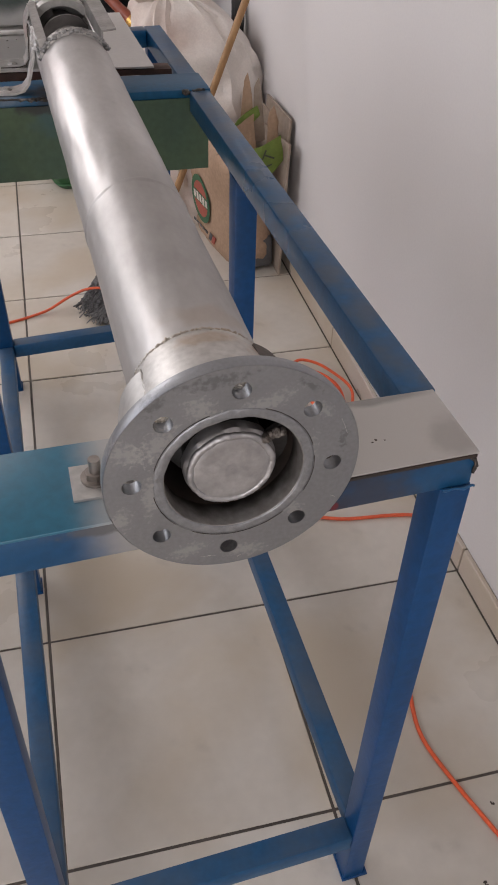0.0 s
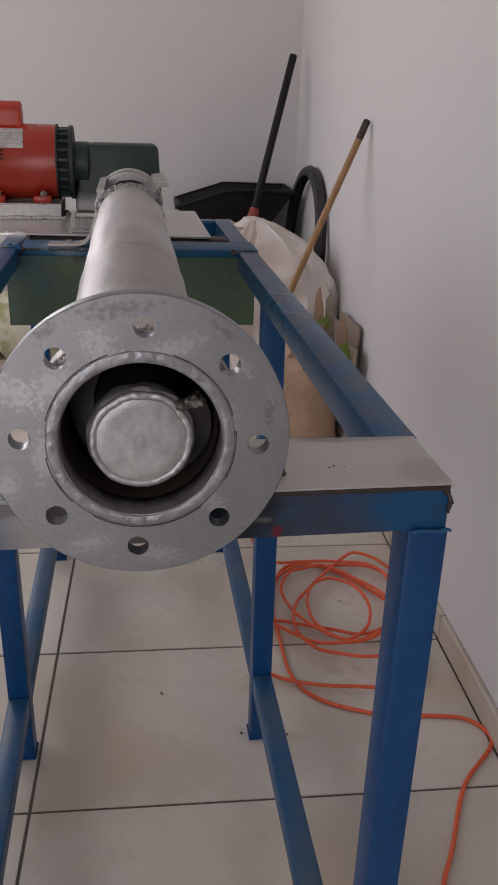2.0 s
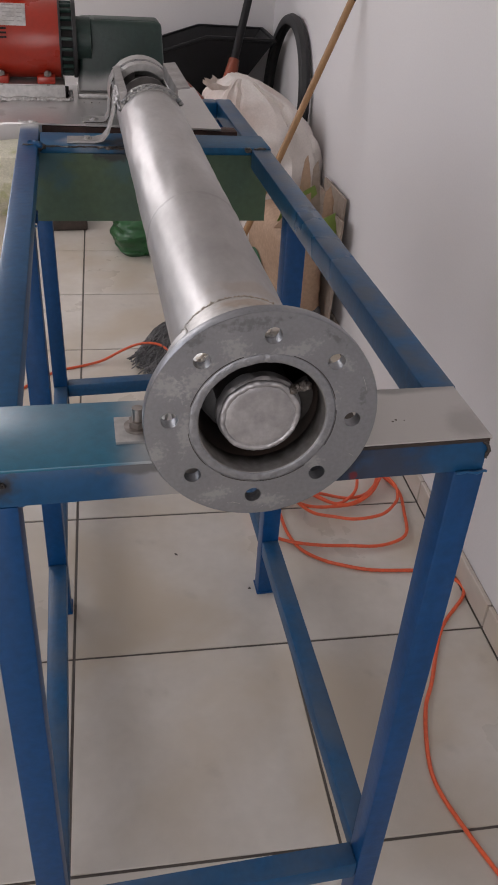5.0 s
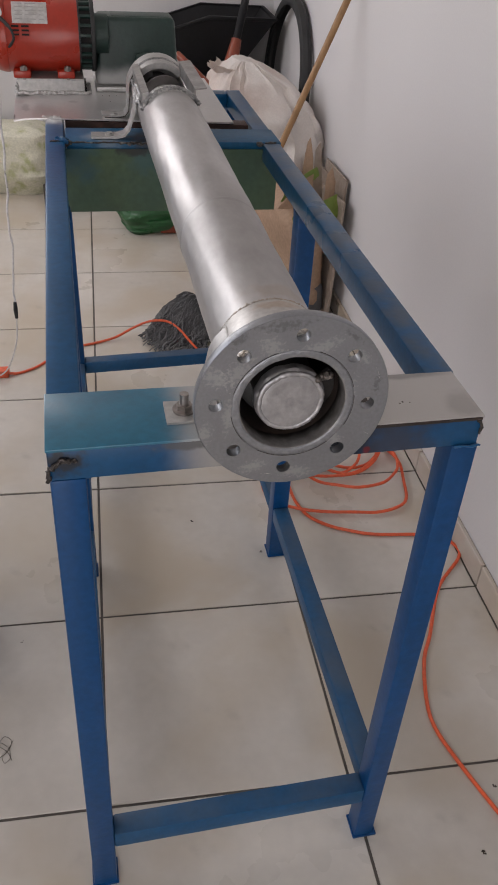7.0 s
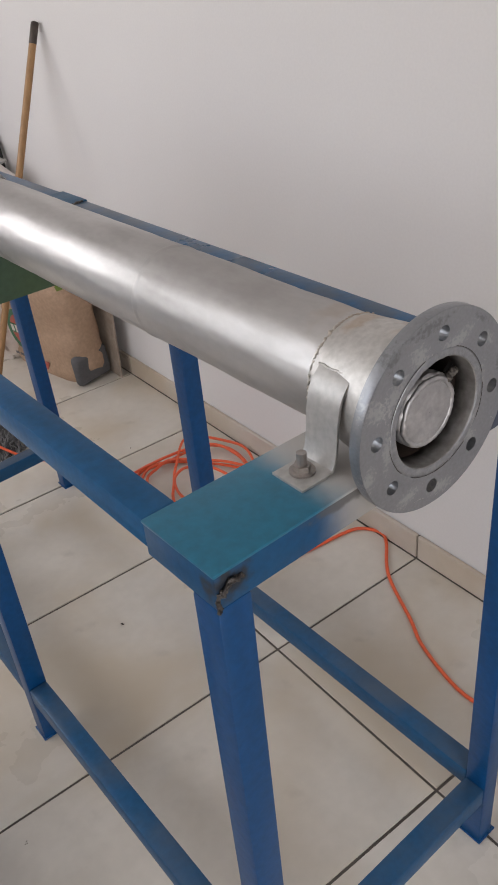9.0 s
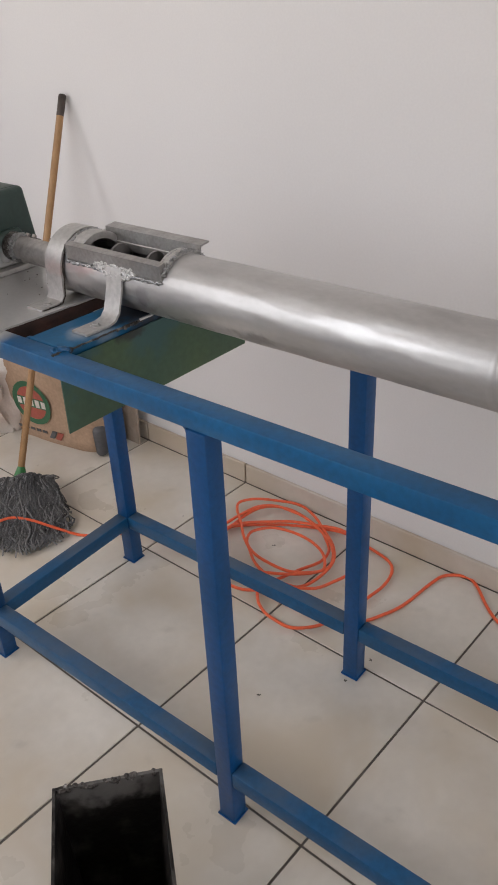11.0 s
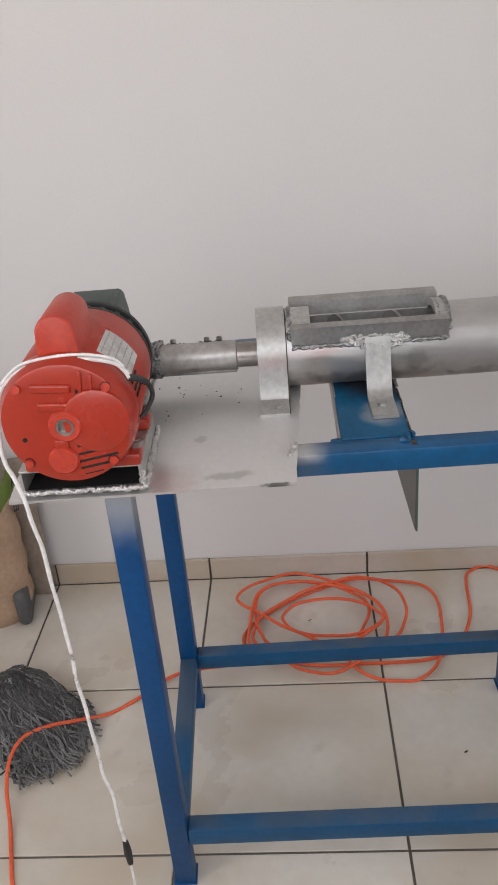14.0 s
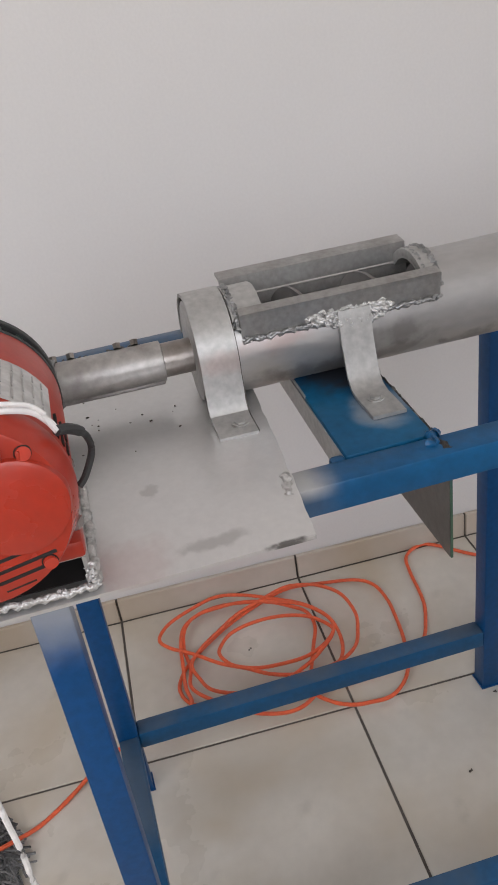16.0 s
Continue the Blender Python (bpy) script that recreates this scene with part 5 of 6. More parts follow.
turn_f = [(0.270, 0.440), (0.316, 0.482), (0.348, 0.540), (0.369, 0.610), (0.373, 0.665), (0.364, 0.717), (0.331, 0.757), (0.277, 0.772), (0.215, 0.776), (0.150, 0.780), (0.092, 0.775)]
coil = turn_a + turn_b + turn_c + turn_d + turn_e + turn_f
lead_out = [(0.050, 0.815), (0.043, 0.894), (0.029, 0.962), (-0.034, 1.036), (-0.080, 1.098)]
PER = 16
pts = []
for i, (x, y) in enumerate(lead_in):
    pts.append((x, y, CR))
for i, (x, y) in enumerate(coil):
    pts.append((x, y, CR + 0.0060 * min(3.0, i / PER) + 0.0025 * math.sin(i * 1.3) ** 2))
for i, (x, y) in enumerate(lead_out):
    pts.append((x, y, CR + max(0.0, 0.02 - 0.006 * i)))
pts += [(-0.128, 1.158, 0.034), (-0.162, 1.220, 0.052), (-0.200, 1.264, 0.060), (-0.256, 1.278, 0.056), (-0.315, 1.272, 0.036), (-0.380, 1.250, 0.012), (-0.450, 1.228, CR), (-0.520, 1.202, CR), (-0.585, 1.145, CR), (-0.635, 1.085, CR), (-0.690, 1.050, CR), (-0.722, 1.046, 0.008)]
cable = thing("extension_cable", "orange extension cable lying in a loose coil on the tiles", "cable")
part("cable_run", hose(smooth_line(pts, 6), CR, 8), M_cable, cable)
bm = box(-0.762, -0.718, 1.026, 1.062, 0.0, 0.026, 0.006)
part("socket", bm, M_cable, cable, "orange cable socket")

# ---------------------------------------------------------------- mop
mop = thing("mop", "grey yarn mop with wooden stick leaning on the white wall", "mop")
SOCK, TIP = Vector((-0.022, 1.454, 0.055)), Vector((0.433, 1.562, 1.118))
way = (TIP - SOCK).normalized()
part("stick", hose([SOCK + way * s for s in (0.012, 0.3, 0.6, 0.9, (TIP - SOCK).length - 0.06)], 0.0112, 14), M_wood, mop)
part("grip", hose([TIP - way * 0.062, TIP - way * 0.004, TIP], 0.0118, 14, taper=lambda t: 1.0 if t < 0.8 else 0.75), M_dark, mop, "dark end cap")
part("socket", hose([SOCK - way * 0.012, SOCK + way * 0.006, SOCK + way * 0.022], 0.0165, 14, taper=lambda t: 1.25 - 0.6 * t), M_gplastic, mop, "green plastic socket")


def mop_height(u, w):
    """Height of the heap of yarn: u along from the socket, w across."""
    lobes = (1 + 0.30 * noise.noise(Vector((u * 14, w * 16, 2.5)))) * min(1.0, 0.62 + 5.0 * max(0.0, u))
    return max(0.012, 0.096 * lobes * math.exp(-((u - 0.110) / 0.135) ** 2) * max(0.0, 1 - (w / 0.165) ** 2) ** 0.5)


du = Vector((-0.57, -0.82, 0)).normalized()
dw = Vector((-du.y, du.x, 0)) * 0.78
O = Vector((-0.024, 1.436, 0))
bm = bmesh.new()
heap = {}
for i in range(13):
    for j in range(24):
        r, a = i / 12, 2 * math.pi * j / 24
        rim = 1 + 0.10 * noise.noise(Vector((math.cos(a) * 2, math.sin(a) * 2, 5)))
        u, w = 0.145 + 0.150 * r * rim * math.cos(a), 0.118 * r * rim * math.sin(a)
        k = min(1.0, 0.55 + 4.0 * max(0.0, u + 0.01))
        h = mop_height(u, w) * 0.86 * (1 + 0.25 * noise.noise(Vector((u * 25, w * 25, 5))))
        if i or not j:
            heap[i, j] = bm.verts.new(O + du * u + dw * w * k + Vector((0, 0, h if i < 12 else 0.001)))
for j in range(24):
    n = (j + 1) % 24
    bm.faces.new((heap[0, 0], heap[1, j], heap[1, n]))
    for i in range(1, 12):
        bm.faces.new((heap[i, j], heap[i + 1, j], heap[i + 1, n], heap[i, n]))
head = part("mop_head", bm, M_mopcore, mop, "matted grey yarn head")
mr = random.Random(5)
bm_a, bm_b = bmesh.new(), bmesh.new()
# strands fall from the socket in a fan, each with its own waves and a curled or ragged end
for s in range(680):
    fan = mr.uniform(-1.0, 1.0)
    reach = (0.345 - 0.075 * fan * fan) * (mr.uniform(0.55, 1.04) if s % 4 else mr.uniform(0.90, 1.08)) * (1 + 0.10 * noise.noise(Vector((fan * 4.5, 0, 8))))
    start = mr.uniform(0.0, 0.10)
    amp, wav, ph, lift = mr.uniform(0.006, 0.019), mr.uniform(4.0, 12.0), mr.uniform(0, 6.3), mr.uniform(0.0, 0.024)
    hook = mr.uniform(-1, 1) * (0.045 if mr.random() > 0.30 else 0.012)
    line = []
    for q in range(19):
        t = q / 18
        u = start + (reach - start) * (math.sin(t * 1.9) / math.sin(1.9) if abs(hook) > 0.012 and reach < 0.27 else t) + 0.004 * math.sin(ph * 2 + 9 * t)
        w = 0.135 * fan * min(1.0, (0.30 + 1.1 * (max(0.0, u) / 0.30) ** 0.8)) + amp * math.sin(ph + wav * 2.2 * t) * min(1, 4 * t) + hook * t ** 3
        k = min(1.0, 0.60 + 4.0 * max(0.0, u))
        line.append(O + du * u + dw * w * k + Vector((0, 0, max(0.004, mop_height(u, w) * 0.93 + 0.003 + lift * math.sin(3.1 * t)))))
    hose(line, mr.uniform(0.0019, 0.0028), 5, bm=bm_a if s % 4 else bm_b)
# looser loops on the heap
for s in range(430):
    u0, w0 = mr.uniform(0.035, 0.27), mr.uniform(-0.105, 0.105)
    ra, rb, turn, sweep, ph = mr.uniform(0.010, 0.028), mr.uniform(0.022, 0.055), mr.gauss(0, 0.8), mr.uniform(3.0, 5.4), mr.uniform(0, 6.3)
    line = []
    for q in range(15):
        a = ph + sweep * q / 14
        x, y = rb * math.cos(a), ra * math.sin(a)
        u, w = u0 + x * math.cos(turn) - y * math.sin(turn), w0 + x * math.sin(turn) + y * math.cos(turn)
        line.append(O + du * u + dw * w + Vector((0, 0, mop_height(u, w) * 0.95 + 0.014 * math.sin(math.pi * q / 14) + 0.004)))
    hose(line, mr.uniform(0.0018, 0.0026), 5, bm=bm_b if s % 4 and u0 < 0.22 else bm_a)
M_mop2 = mat("pale_grey_yarn", (0.185, 0.183, 0.186), 0.9, 0, (0.095, 0.095, 0.097), 18, 0.9, 200, 0.2, fine_amt=0.4)
tagged(part("yarn", bm_a, M_mop, head, "dark grey yarn strands"), kind="stuff")
tagged(part("yarn", bm_b, M_mop2, head, "paler grey yarn strands"), kind="stuff")

# ---------------------------------------------------------------- things along the wall


def sack_mesh(w, d, h, seed, wrinkle=0.015, neck=None, slump=0.10, n=30, m=22):
    """A filled sack: rounded, wrinkled, standing on its base; neck: a gathered top."""
    bm = bmesh.new()
    rows = []
    for j in range(m + 1):
        t = j / m
        k = 1 + slump * math.sin(math.pi * t) - 0.10 * max(0, 0.12 - t) / 0.12
        if neck and t > neck:
            q = (t - neck) / (1 - neck)
            k *= 1 - 0.80 * q ** 1.7
        elif not neck and t > 0.9:
            k *= 1 - 0.6 * ((t - 0.9) / 0.1) ** 2
        row = []
        for i in range(n):
            a = 2 * math.pi * i / n
            c, s = math.cos(a), math.sin(a)
            e = 0.55
            x, y = abs(c) ** e * (1 if c > 0 else -1) * w / 2, abs(s) ** e * (1 if s > 0 else -1) * d / 2
            f = wrinkle * (noise.noise(Vector((x * 9, y * 9, t * 5 + seed))) + 0.6 * noise.noise(Vector((x * 26, y * 26, t * 9 + seed))))
            if neck and t > neck - 0.15:
                f += 0.010 * math.sin(a * 9 + seed)
            row.append(bm.verts.new((x * k + c * f, y * k + s * f, h * t + (0.5 * f if 0 < j < m else 0))))
        rows.append(row)
    for a, b in zip(rows, rows[1:]):
        for i in range(n):
            bm.faces.new((a[i], a[(i + 1) % n], b[(i + 1) % n], b[i]))
    bm.faces.new(rows[0][::-1])
    bm.faces.new(rows[-1])
    return bm


# kraft paper sack with a printed round badge (plain shapes)
SK = pose(0.290, 1.612, 0, 0, -4, 10)
sack = thing("paper_sack", "crumpled brown kraft paper sack with printed badge, standing on tiles", "paper sack", SK)
part("body", sack_mesh(0.155, 0.44, 0.40, 2, 0.010, slump=0.06), M_kraft, sack)
xf = -0.0875


def disc_patch(r0, r1, z, y, x, flat=1.0):
    bm = bmesh.new()
    n = 40
    a = [bm.verts.new((x, y + r1 * math.cos(2 * math.pi * k / n), z + r1 * flat * math.sin(2 * math.pi * k / n))) for k in range(n)]
    if r0:
        b = [bm.verts.new((x, y + r0 * math.cos(2 * math.pi * k / n), z + r0 * flat * math.sin(2 * math.pi * k / n))) for k in range(n)]
        for k in range(n):
            bm.faces.new((a[k], a[(k + 1) % n], b[(k + 1) % n], b[k]))
    else:
        bm.faces.new(a)
    return bm


def slanted(bm):
    for v in bm.verts:
        v.co.y -= 0.6 * (v.co.z - 0.052)
    return bm


part("badge_ring", disc_patch(0.064, 0.085, 0.166, 0.052, xf), M_dgreenpaper, sack)
part("badge_field", disc_patch(0.0, 0.064, 0.166, 0.052, xf + 0.0004), M_redpaper, sack)
part("badge_band", box(xf - 0.0006, xf + 0.0003, -0.018, 0.122, 0.150, 0.186), M_dgreenpaper, sack)
for k in range(5):
    part("badge_bar", box(xf - 0.0010, xf - 0.0006, -0.012 + 0.027 * k, 0.006 + 0.027 * k, 0.155 - 0.002 * (k % 2), 0.181 + 0.002 * (k % 2)), M_whitepaper, sack)
for k in range(5):
    part("print_bar", box(xf + 0.0012, xf + 0.003, 0.012 + 0.028 * k, 0.032 + 0.028 * k, 0.050, 0.059), M_greypaper, sack)
part("stripe", slanted(box(xf + 0.0012, xf + 0.003, -0.058, -0.034, 0.036, 0.068)), M_redpaper, sack)
part("stripe", slanted(box(xf + 0.0012, xf + 0.003, -0.028, -0.006, 0.036, 0.068)), M_greypaper, sack)
part("grey_corner", box(-0.0795, 0.0645, -0.2255, -0.188, 0.006, 0.120, 0.018, 4), M_greypaper, sack, "dark grey printed corner")
# torn top flaps


def paper_flap(points, material, label=""):
    """A stiff torn paper piece through the given corners."""
    bm = bmesh.new()
    bm.faces.new([bm.verts.new(SK.inverted() @ Vector(p)) for p in points])
    bmesh.ops.triangulate(bm, faces=bm.faces[:])
    bmesh.ops.subdivide_edges(bm, edges=bm.edges[:], cuts=3, use_grid_fill=True)
    for v in bm.verts:
        w = noise.noise(v.co * 14)
        v.co.y += 0.012 * w
        v.co.x += 0.006 * noise.noise(v.co * 31)
    bmesh.ops.solidify(bm, geom=bm.faces[:], thickness=0.0016)
    return part("torn_flap", bm, material, sack, label, smooth=False)


label_flap = paper_flap([(0.240, 1.398, 0.375), (0.262, 1.392, 0.412), (0.330, 1.392, 0.432), (0.392, 1.396, 0.458), (0.404, 1.400, 0.378), (0.345, 1.394, 0.312), (0.285, 1.396, 0.262)], M_greenpaper, "green printed paper with dark letters")
paper_flap([(0.215, 1.470, 0.405), (0.222, 1.462, 0.440), (0.270, 1.470, 0.488), (0.335, 1.490, 0.520), (0.345, 1.490, 0.492), (0.265, 1.480, 0.395)], M_greenpaper)
paper_flap([(0.200, 1.455, 0.385), (0.262, 1.462, 0.470), (0.325, 1.480, 0.498), (0.335, 1.480, 0.380)], M_kraft)
paper_flap([(0.288, 1.51, 0.390), (0.294, 1.52, 0.560), (0.306, 1.52, 0.612), (0.318, 1.52, 0.585), (0.334, 1.51, 0.400)], M_kraft)
paper_flap([(0.330, 1.53, 0.390), (0.338, 1.54, 0.560), (0.350, 1.54, 0.588), (0.362, 1.54, 0.540), (0.372, 1.53, 0.400)], M_card)
paper_flap([(0.364, 1.48, 0.380), (0.374, 1.49, 0.500), (0.386, 1.49, 0.520), (0.402, 1.49, 0.470), (0.408, 1.48, 0.380)], M_kraft)
letters = bpy.data.curves.new("print", "FONT")
letters.body, letters.size, letters.extrude = "EXT", 0.055, 0.0004
letters.materials.append(M_ink_dark)
print_ob = new("print", letters)
print_ob.parent = label_flap
print_ob.matrix_basis = SK.inverted() @ Matrix(((0.34, -0.94, 0, 0.338), (0, 0, -1, 1.376), (0.94, 0.34, 0, 0.318), (0, 0, 0, 1)))
# cardboard sheets leaning on the wall behind the sack
for k, (y, hgt, wd, x) in enumerate(((1.50, 0.43, 0.30, 0.395), (1.56, 0.50, 0.26, 0.415), (1.66, 0.44, 0.40, 0.405))):
    bm = box(-0.004, 0.004, -wd / 2, wd / 2, 0, hgt, 0.001)
    for v in bm.verts:
        if v.co.z > 0.2:
            v.co.z += 0.05 * noise.noise(Vector((v.co.y * 9, k, 0)))
            v.co.x += 0.02 * noise.noise(Vector((v.co.y * 7, k, 4)))
    solid("cardboard_sheet", bm, M_card, "flattened brown cardboard leaning on the wall behind the sack", "cardboard", pose(x - 0.006 * k, y, 0.001, 0, 1.5 + k * 0.5, 2 * k), group="cardboard sheets", smooth=False)

# big white woven sack slumped against the wall, its torn top open
bm = sack_mesh(1.0, 0.46, 0.76, 7, 0.040, slump=0.03, n=72, m=50)
for v in bm.verts:
    z = v.co.z
    k = max(0.0, (z - 0.40) / 0.36)
    left = 0.11 - 0.10 * min(1.0, z / 0.55) + 0.05 * k ** 4
    right = 0.455 - 0.20 * k ** 2.6
    u = v.co.x + 0.5
    v.co.x = left + (right - left) * u + 0.012 * noise.noise(Vector((v.co.y * 12, z * 12, 1)))
    v.co.y *= 1 - 0.50 * k ** 1.5
    fold = abs(noise.noise(Vector((v.co.x * 7 + 2, v.co.y * 9, z * 6)))) + 0.5 * abs(noise.noise(Vector((v.co.x * 17, v.co.y * 19 + 4, z * 13))))
    v.co.y += (0.030 * fold - 0.006) * (1 if v.co.y > 0 else -1)
    v.co.x -= 0.022 * fold * (1 - u)
    v.co.z -= 0.05 * max(0.0, u - 0.5) * k
woven = thing("woven_sack", "large stained white woven plastic sack slumped open against the wall", "sack", pose(0, 1.985, 0))
part("body", bm, M_sack, woven)
fr = random.Random(14)
bm = bmesh.new()
n = 22
ring = []
for k in range(n + 1):
    a = 2 * math.pi * k / n
    x, y = 0.085 + 0.050 * math.cos(a), 0.075 * math.sin(a)
    g = fr.uniform(0.006, 0.024)
    ring.append((bm.verts.new((x, y, 0.715)), bm.verts.new((x + 0.018 * math.cos(a) + fr.uniform(-0.008, 0.008), y * 1.2, 0.728 + 0.5 * g)), bm.verts.new((x + 0.026 * math.cos(a), y * 1.25, 0.725 + g))))
for p, q in zip(ring, ring[1:]):
    bm.faces.new((p[0], q[0], q[1], p[1]))
    if fr.random() > 0.35:
        bm.faces.new((p[1], q[1], q[2], p[2]))
bmesh.ops.solidify(bm, geom=bm.faces[:], thickness=0.0015)
part("torn_rim", bm, M_sack, woven, "frayed torn rim", smooth=False)

# black bag against the end wall, with a black plastic tub lying on it
bm = sack_mesh(0.50, 0.30, 0.56, 15, 0.035, slump=0.02)
solid("plastic_bag", bm, M_tub, "full crumpled black plastic bag standing against the end wall", "bag", pose(0.125, 2.80, 0, 0, 0, -4))
tub = thing("plastic_tub", "black plastic tapered tub lying tilted in the corner", "tub", pose(0.16, 2.80, 0.545))
bm = bmesh.new()
rings = []
for x0, x1, y0, y1, zl, zr in ((-0.08, 0.06, -0.10, 0.10, 0.0, 0.0), (-0.292, 0.222, -0.165, 0.165, 0.165, 0.232), 
                               (-0.284, 0.218, -0.158, 0.158, 0.176, 0.244), (-0.07, 0.05, -0.09, 0.09, 0.012, 0.012)):
    xm = x0 + 0.44 * (x1 - x0)
    zm = zl + 1.05 * (zr - zl)
    rings.append([bm.verts.new(p) for p in ((x0, y0, zl), (xm, y0, zm), (x1, y0, zr), (x1, y1, zr), (xm, y1, zm), (x0, y1, zl))])
for p, q in zip(rings, rings[1:]):
    for k in range(6):
        bm.faces.new((p[k], p[(k + 1) % 6], q[(k + 1) % 6], q[k]))
bm.faces.new(rings[0][::-1])
bm.faces.new(rings[-1])
bmesh.ops.bevel(bm, geom=bm.edges[:], offset=0.004, segments=2, affect="EDGES", profile=0.5)
part("shell", bm, M_tub, tub, angle=50)
bm = bmesh.new()
rings = []
for x0, x1, y0, y1, dz in ((-0.290, 0.221, -0.164, 0.164, 0.0), (-0.300, 0.236, -0.178, 0.178, 0.0), (-0.300, 0.236, -0.178, 0.178, 0.014), (-0.286, 0.219, -0.159, 0.159, 0.014)):
    zl, zr = 0.165 + dz, 0.236 + dz
    xm, zm = x0 + 0.44 * (x1 - x0), zl + 1.05 * (zr - zl)
    rings.append([bm.verts.new(p) for p in ((x0, y0, zl), (xm, y0, zm), (x1, y0, zr), (x1, y1, zr), (xm, y1, zm), (x0, y1, zl))])
for p, q in zip(rings, rings[1:] + rings[:1]):
    for k in range(6):
        bm.faces.new((p[k], p[(k + 1) % 6], q[(k + 1) % 6], q[k]))
bmesh.ops.bevel(bm, geom=bm.edges[:], offset=0.003, segments=2, affect="EDGES", profile=0.5)
part("rim", bm, M_tub, tub, "folded black rim of the tub", angle=50)

# bicycle tyre leaning in the corner
prof = [(0.300, -0.020), (0.316, -0.024), (0.334, -0.017), (0.341, 0.0), (0.334, 0.017), (0.316, 0.024), (0.300, 0.020), (0.306, 0.018), (0.328, 0.012), (0.333, 0.0), (0.328, -0.012), (0.306, -0.018)]
solid("bicycle_tyre", lathe(prof, 72, "X", closed=True), M_black, "bare black bicycle tyre leaning on the wall", "tyre", pose(0.400, 2.41, 0.580, 0, 3, 2))

# broom with black pole
broom = thing("broom", "black pole broom standing in the corner", "broom")
B0, B1 = Vector((0.150, 2.45, 0.55)), Vector((0.380, 2.80, 1.345))
bw = (B1 - B0).normalized()
part("pole", hose([B0 - bw * 0.56, B0 + bw * 0.3, B1], 0.0165, 14), M_tub, broom)
part("collar", hose([B0 + bw * 0.10, B0 + bw * 0.20], 0.024, 14, taper=lambda t: 1.3 - 0.4 * t), M_terracotta, broom, "red-brown plastic collar")
part("brush", moved(box(-0.15, 0.15, -0.03, 0.03, 0, 0.09, 0.015, 3), Matrix.Translation(B0 - bw * 0.62)), M_terracotta, broom)

# red-brown handle with brass ring beside the sack
solid("yellow_wire", hose(smooth_line([(0.085, 2.395, 0.634), (0.100, 2.400, 0.650), (0.122, 2.405, 0.646), (0.140, 2.410, 0.628), (0.150, 2.412, 0.606)], 6), 0.0032, 8), M_yellow, "bent piece of yellow wire sticking out of the white sack", "wire")
tool = thing("hand_tool", "red-brown handled tool with a brass ring lying on the white sack", "tool")
h0, h1 = Vector((-0.085, 2.16, 0.735)), Vector((0.020, 2.00, 0.650))
part("handle", hose([h0, h0 + (h1 - h0) * 0.5, h1], 0.017, 14, taper=lambda t: 0.8 + 0.4 * t), M_terracotta, tool)
part("brass_ring", hose([h1, h1 + (h1 - h0).normalized() * 0.03], 0.026, 16), M_brass, tool, "brass ring")
part("shank", hose([h1 + (h1 - h0).normalized() * 0.03, h1 + (h1 - h0).normalized() * 0.15], 0.022, 14), M_bluecloth, tool)

# floor clutter beyond the table
bm = sack_mesh(0.24, 0.20, 0.15, 21, 0.02, slump=0.2)
solid("green_bag", bm, M_green_bag, "crumpled dark green plastic bag on the tiles", "bag", pose(-0.185, 2.28, 0, 0, 0, 10))
can = thing("paint_can", "stained dented tin can on the tiles", "can", pose(0.02, 2.235, 0))
part("can_body", lathe([(0.0, 0.0), (0.108, 0.0), (0.112, 0.006), (0.112, 0.128), (0.116, 0.132), (0.112, 0.136), (0.108, 0.130), (0.108, 0.010), (0.0, 0.008)], 40, "Z"), M_tin, can)
part("can_content", lathe([(0.0, 0.100), (0.107, 0.100)], 40, "Z"), M_dark, can)
ringcan = thing("steel_drum", "open burnt steel ring drum on the tiles", "drum", pose(-1.02, 2.80, 0))
part("shell", lathe([(0.115, 0.0), (0.118, 0.0), (0.118, 0.05), (0.120, 0.055), (0.118, 0.06), (0.118, 0.12), (0.120, 0.125), (0.118, 0.13), (0.118, 0.21), (0.115, 0.21)], 40, "Z", closed=True), M_tin, ringcan)
part("burnt_band", lathe([(0.1185, 0.14), (0.1192, 0.15), (0.1192, 0.20), (0.1185, 0.208)], 40, "Z"), M_dark, ringcan)
solid("dark_box", box(-0.11, 0.11, -0.06, 0.06, 0, 0.08, 0.006), M_dark, "low dark steel box on the tiles", "box", pose(-0.55, 2.55, 0, 0, 0, 4))
bm = sack_mesh(0.34, 0.26, 0.30, 33, 0.02, slump=0.2)
solid("printed_sack", bm, M_sack2, "small yellow and white printed sack on the tiles", "sack", pose(-0.80, 2.80, 0, 0, 0, -8))

# ---------------------------------------------------------------- blue sheet metal box beside the table
BX = Matrix.Translation((-0.661, 0.116, 0)) @ Matrix.Rotation(math.atan2(0.106, -0.134), 4, "Z")
chute = thing("steel_hopper_box", "open blue sheet steel box with oily black inside, standing on tiles", "box", BX)
BW, BL, BH, t_ = 0.172, 0.30, 0.331, 0.003


def tapered(bm):
    for v in bm.verts:
        k = 0.30 * (1 - v.co.z / BH)
        v.co.x += (BW / 2 - v.co.x) * k
        v.co.y += (BL / 2 - v.co.y) * k
    return bm


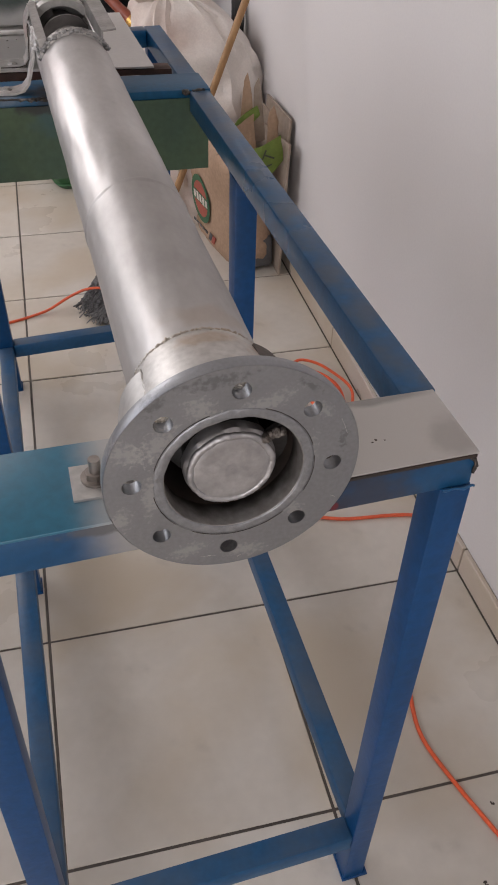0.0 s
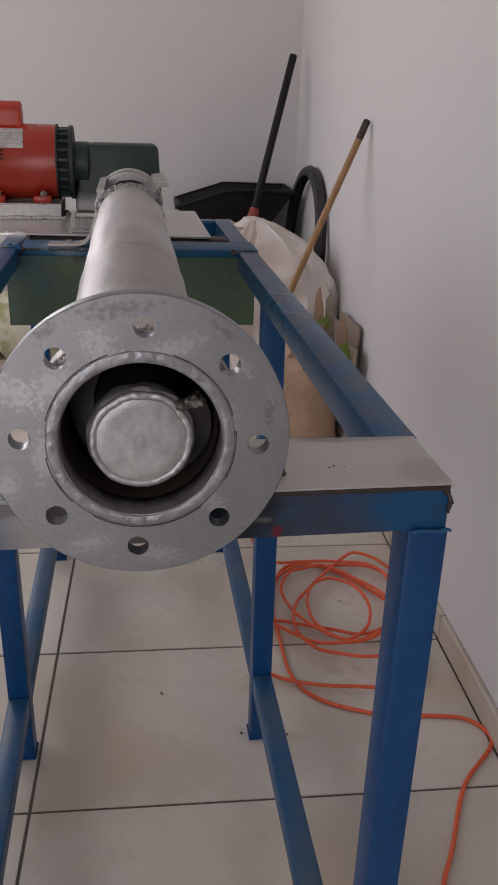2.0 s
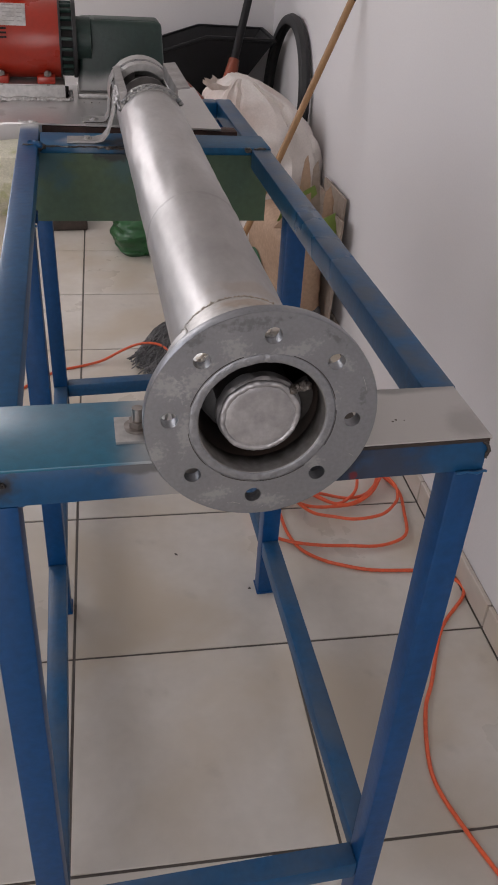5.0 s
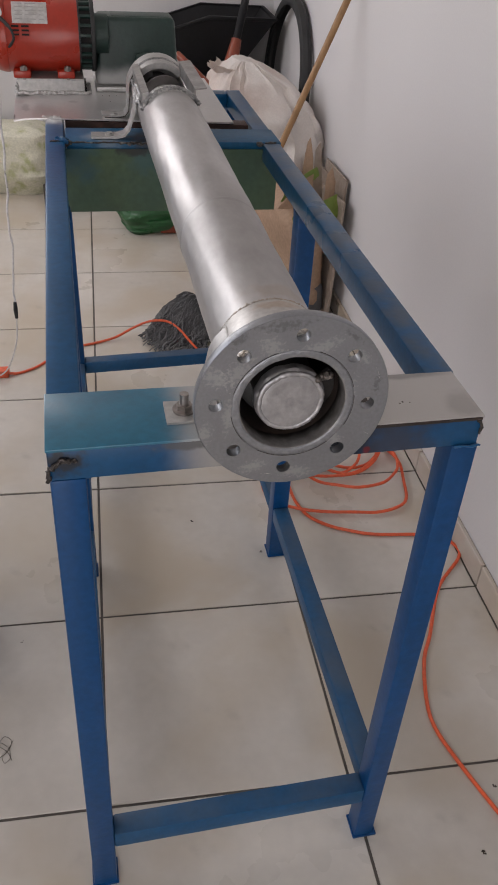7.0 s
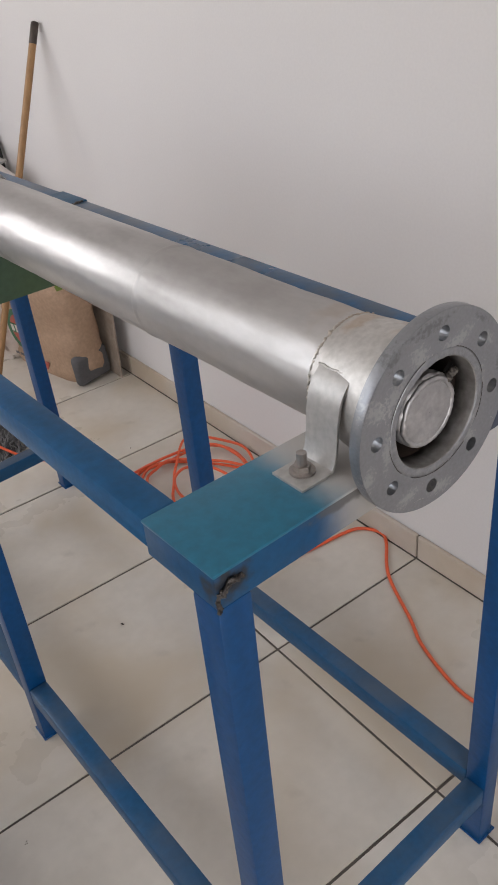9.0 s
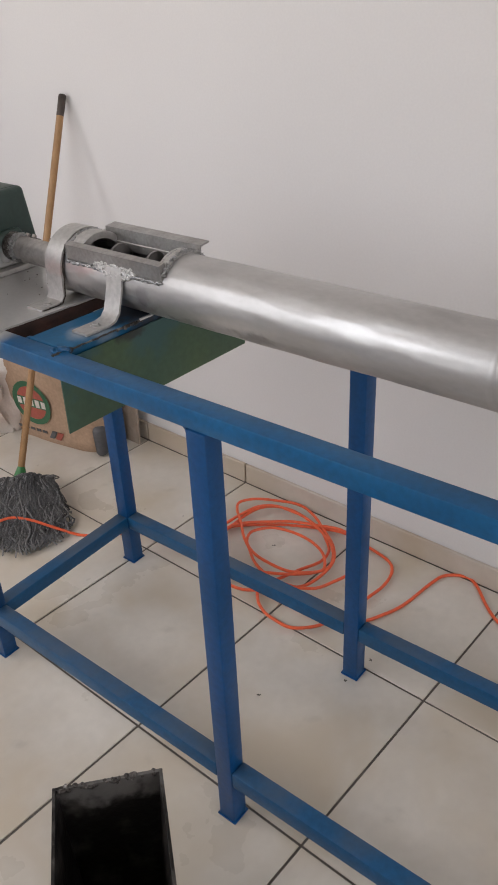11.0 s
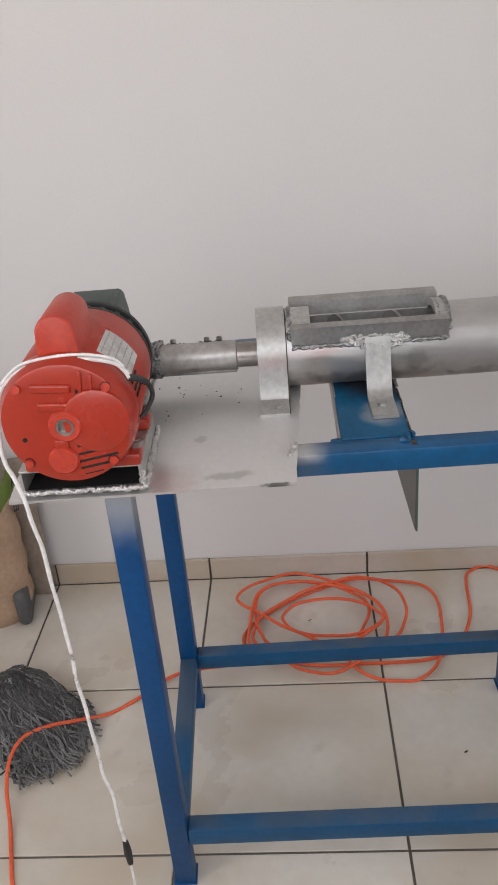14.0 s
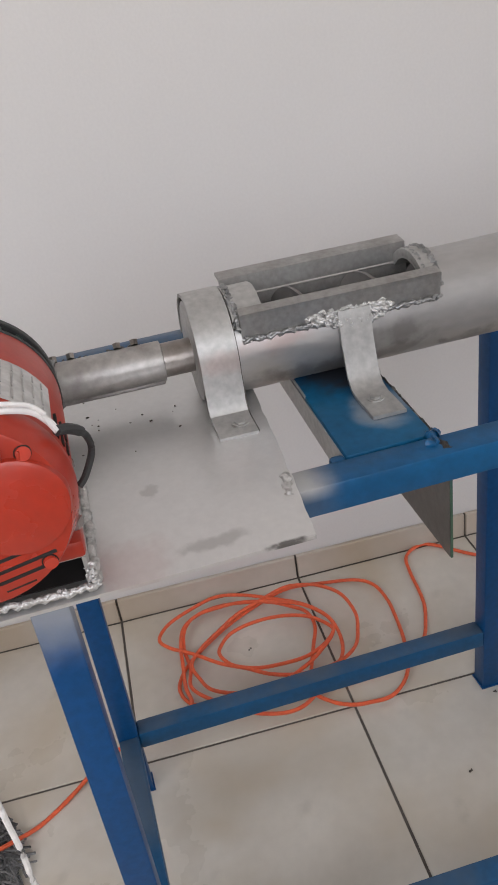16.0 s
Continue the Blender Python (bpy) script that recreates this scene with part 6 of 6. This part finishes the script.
shell = [("side_sheet", (0, BW, -t_, 0)), ("side_sheet", (0, t_, 0, BL)), ("side_sheet", (BW - t_, BW, 0, BL)), ("side_sheet", (0, BW, BL, BL + t_))]
for nm, (x0, x1, y0, y1) in shell:
    part(nm, tapered(box(x0, x1, y0, y1, 0.0, BH, 0.0008, 1)), M_boxblue, chute)
for x0, x1, y0, y1 in ((t_, BW - t_, 0.0002, 0.0015), (t_, t_ + 0.0014, 0.001, BL), (BW - t_ - 0.0014, BW - t_, 0.001, BL), (t_, BW - t_, BL - 0.0015, BL - 0.0002)):
    part("lining", tapered(box(x0, x1, y0, y1, 0.02, BH + 0.0006)), M_boxin, chute, "oily black inside face")
part("bottom", tapered(box(t_, BW - t_, 0, BL, 0.015, 0.02)), M_boxin, chute)
for x0, x1, y0, y1 in ((-0.0006, BW + 0.0006, -t_ - 0.0006, 0.002), (-0.0006, t_ + 0.0018, 0.002, BL), (BW - t_ - 0.0018, BW + 0.0006, 0.002, BL)):
    part("rim", tapered(box(x0, x1, y0, y1, BH - 0.004, BH + 0.0016, 0.0006, 1)), M_boxin, chute, "oily blackened rim")
part("rim_weld", lumps([(0.172 * rng.random(), rng.uniform(-0.002, 0.001), BH + rng.uniform(-0.006, 0.002)) for _ in range(34)], 0.0042, rng), M_darkweld, chute)
part("tab", tapered(box(-0.040, 0.0, BL - 0.075, BL - 0.071, 0.05, BH - 0.040, 0.001)), M_boxblue, chute, "blue angle tab")
part("tab", tapered(box(-0.004, 0.0, BL - 0.071, BL - 0.03, 0.05, BH - 0.042, 0.001)), M_boxblue, chute)
part("wood_block", box(0.02, 0.075, BL - 0.070, BL - 0.010, 0.20, 0.262, 0.004), M_kraft, chute, "brown block inside")

# ---------------------------------------------------------------- small dirt marks on the floor
dirt = random.Random(3)
for x, y, s in ((-0.216, 0.299, 0.0055), (-0.06, 0.17, 0.004), (0.03, 0.16, 0.005), (0.235, 0.62, 0.006), (0.18, 0.93, 0.004), (0.27, -0.50, 0.006), (0.20, -0.62, 0.005), (0.05, -0.33, 0.004), (-0.62, -0.05, 0.004)):
    s *= 0.6
    bm = lumps([(dirt.uniform(-s, s), dirt.uniform(-s, s), 0.0004) for _ in range(5)], s * 0.5, dirt)
    for v in bm.verts:
        v.co.z = max(0.0, v.co.z * 0.25)
    solid("dirt_crumb", bm, M_dark, "small dark crumb of dirt on the tiles", "dirt", pose(x, y, 0.0002), group="crumbs on the floor")

mark = [(-0.018, -0.020, 0.0006), (0.004, -0.006, 0.0006), (0.012, 0.018, 0.0006), (-0.002, 0.030, 0.0006), (-0.010, 0.012, 0.0006), (0.006, -0.004, 0.0006), (0.016, -0.024, 0.0006)]
bm = hose(smooth_line(mark, 6), 0.0005, 6)
bm = hose(smooth_line([(x * 0.7 + 0.004, -y * 0.9, z) for x, y, z in mark], 6), 0.0004, 6, bm=bm)
solid("loose_thread", bm, M_dark, "dark scrap of tangled thread on the tiles", "thread", pose(-0.638, -0.312, 0.0006))

# ---------------------------------------------------------------- floor and skirting tiles
G, S = 0.0028, 0.45


def tile_mesh(w, d, h, bev, material, name):
    """A slab with a small chamfer round its top; origin at its corner."""
    bm = bmesh.new()
    lv = []
    for z, i in ((-h, 0.0), (-bev, 0.0), (0.0, bev)):
        lv.append([bm.verts.new(p) for p in ((i, i, z), (w - i, i, z), (w - i, d - i, z), (i, d - i, z))])
    for a, b in zip(lv, lv[1:]):
        for k in range(4):
            bm.faces.new((a[k], a[(k + 1) % 4], b[(k + 1) % 4], b[k]))
    bm.faces.new(lv[-1])
    return finish(name, bm, material, False)


full = tile_mesh(S - 2 * G, S - 2 * G, 0.006, 0.0012, M_tile, "tile")
last = tile_mesh(S - 2 * G, ROOM_Y1 - 6 * S - 2 * G, 0.006, 0.0012, M_tile, "tile")
edge = tile_mesh(ROOM_X1 - 0.012 - 2 * G, S - 2 * G, 0.006, 0.0012, M_tile, "tile")
edge_last = tile_mesh(ROOM_X1 - 0.012 - 2 * G, ROOM_Y1 - 6 * S - 2 * G, 0.006, 0.0012, M_tile, "tile")
tr = random.Random(6)
for i in range(-5, 1):
    for j in range(-7, 7):
        ob = new("tile", (edge_last if j == 6 else edge) if i == 0 else (last if j == 6 else full))
        ob.parent = floor
        ob.location = (i * S + G, j * S + G, tr.uniform(-0.0003, 0.0003))
skirt = tile_mesh(S - 2 * G, 0.066, 0.010, 0.0015, M_skirt, "skirting_tile")
for j in range(-7, 7):
    ob = new("skirting_tile", skirt)
    ob.parent = baseboard
    wdt = S if j < 6 else ROOM_Y1 - 6 * S
    ob.matrix_basis = Matrix.Translation((ROOM_X1 - 0.012, j * S + wdt - G, 0.0)) @ Matrix(((0, 0, -1, 0), (-1, 0, 0, 0), (0, 1, 0, 0), (0, 0, 0, 1)))
    if j == 6:
        ob.scale = ((wdt - 2 * G) / (S - 2 * G), 1, 1)
for i in range(-5, 1):
    ob = new("skirting_tile", skirt)
    ob.parent = baseboard
    ob.matrix_basis = Matrix.Translation((i * S + G, ROOM_Y1 - 0.012, 0.0)) @ Matrix(((1, 0, 0, 0), (0, 0, -1, 0), (0, 1, 0, 0), (0, 0, 0, 1)))
    if i == 0:
        ob.scale = ((ROOM_X1 - 0.014 - 2 * G) / (S - 2 * G), 1, 1)
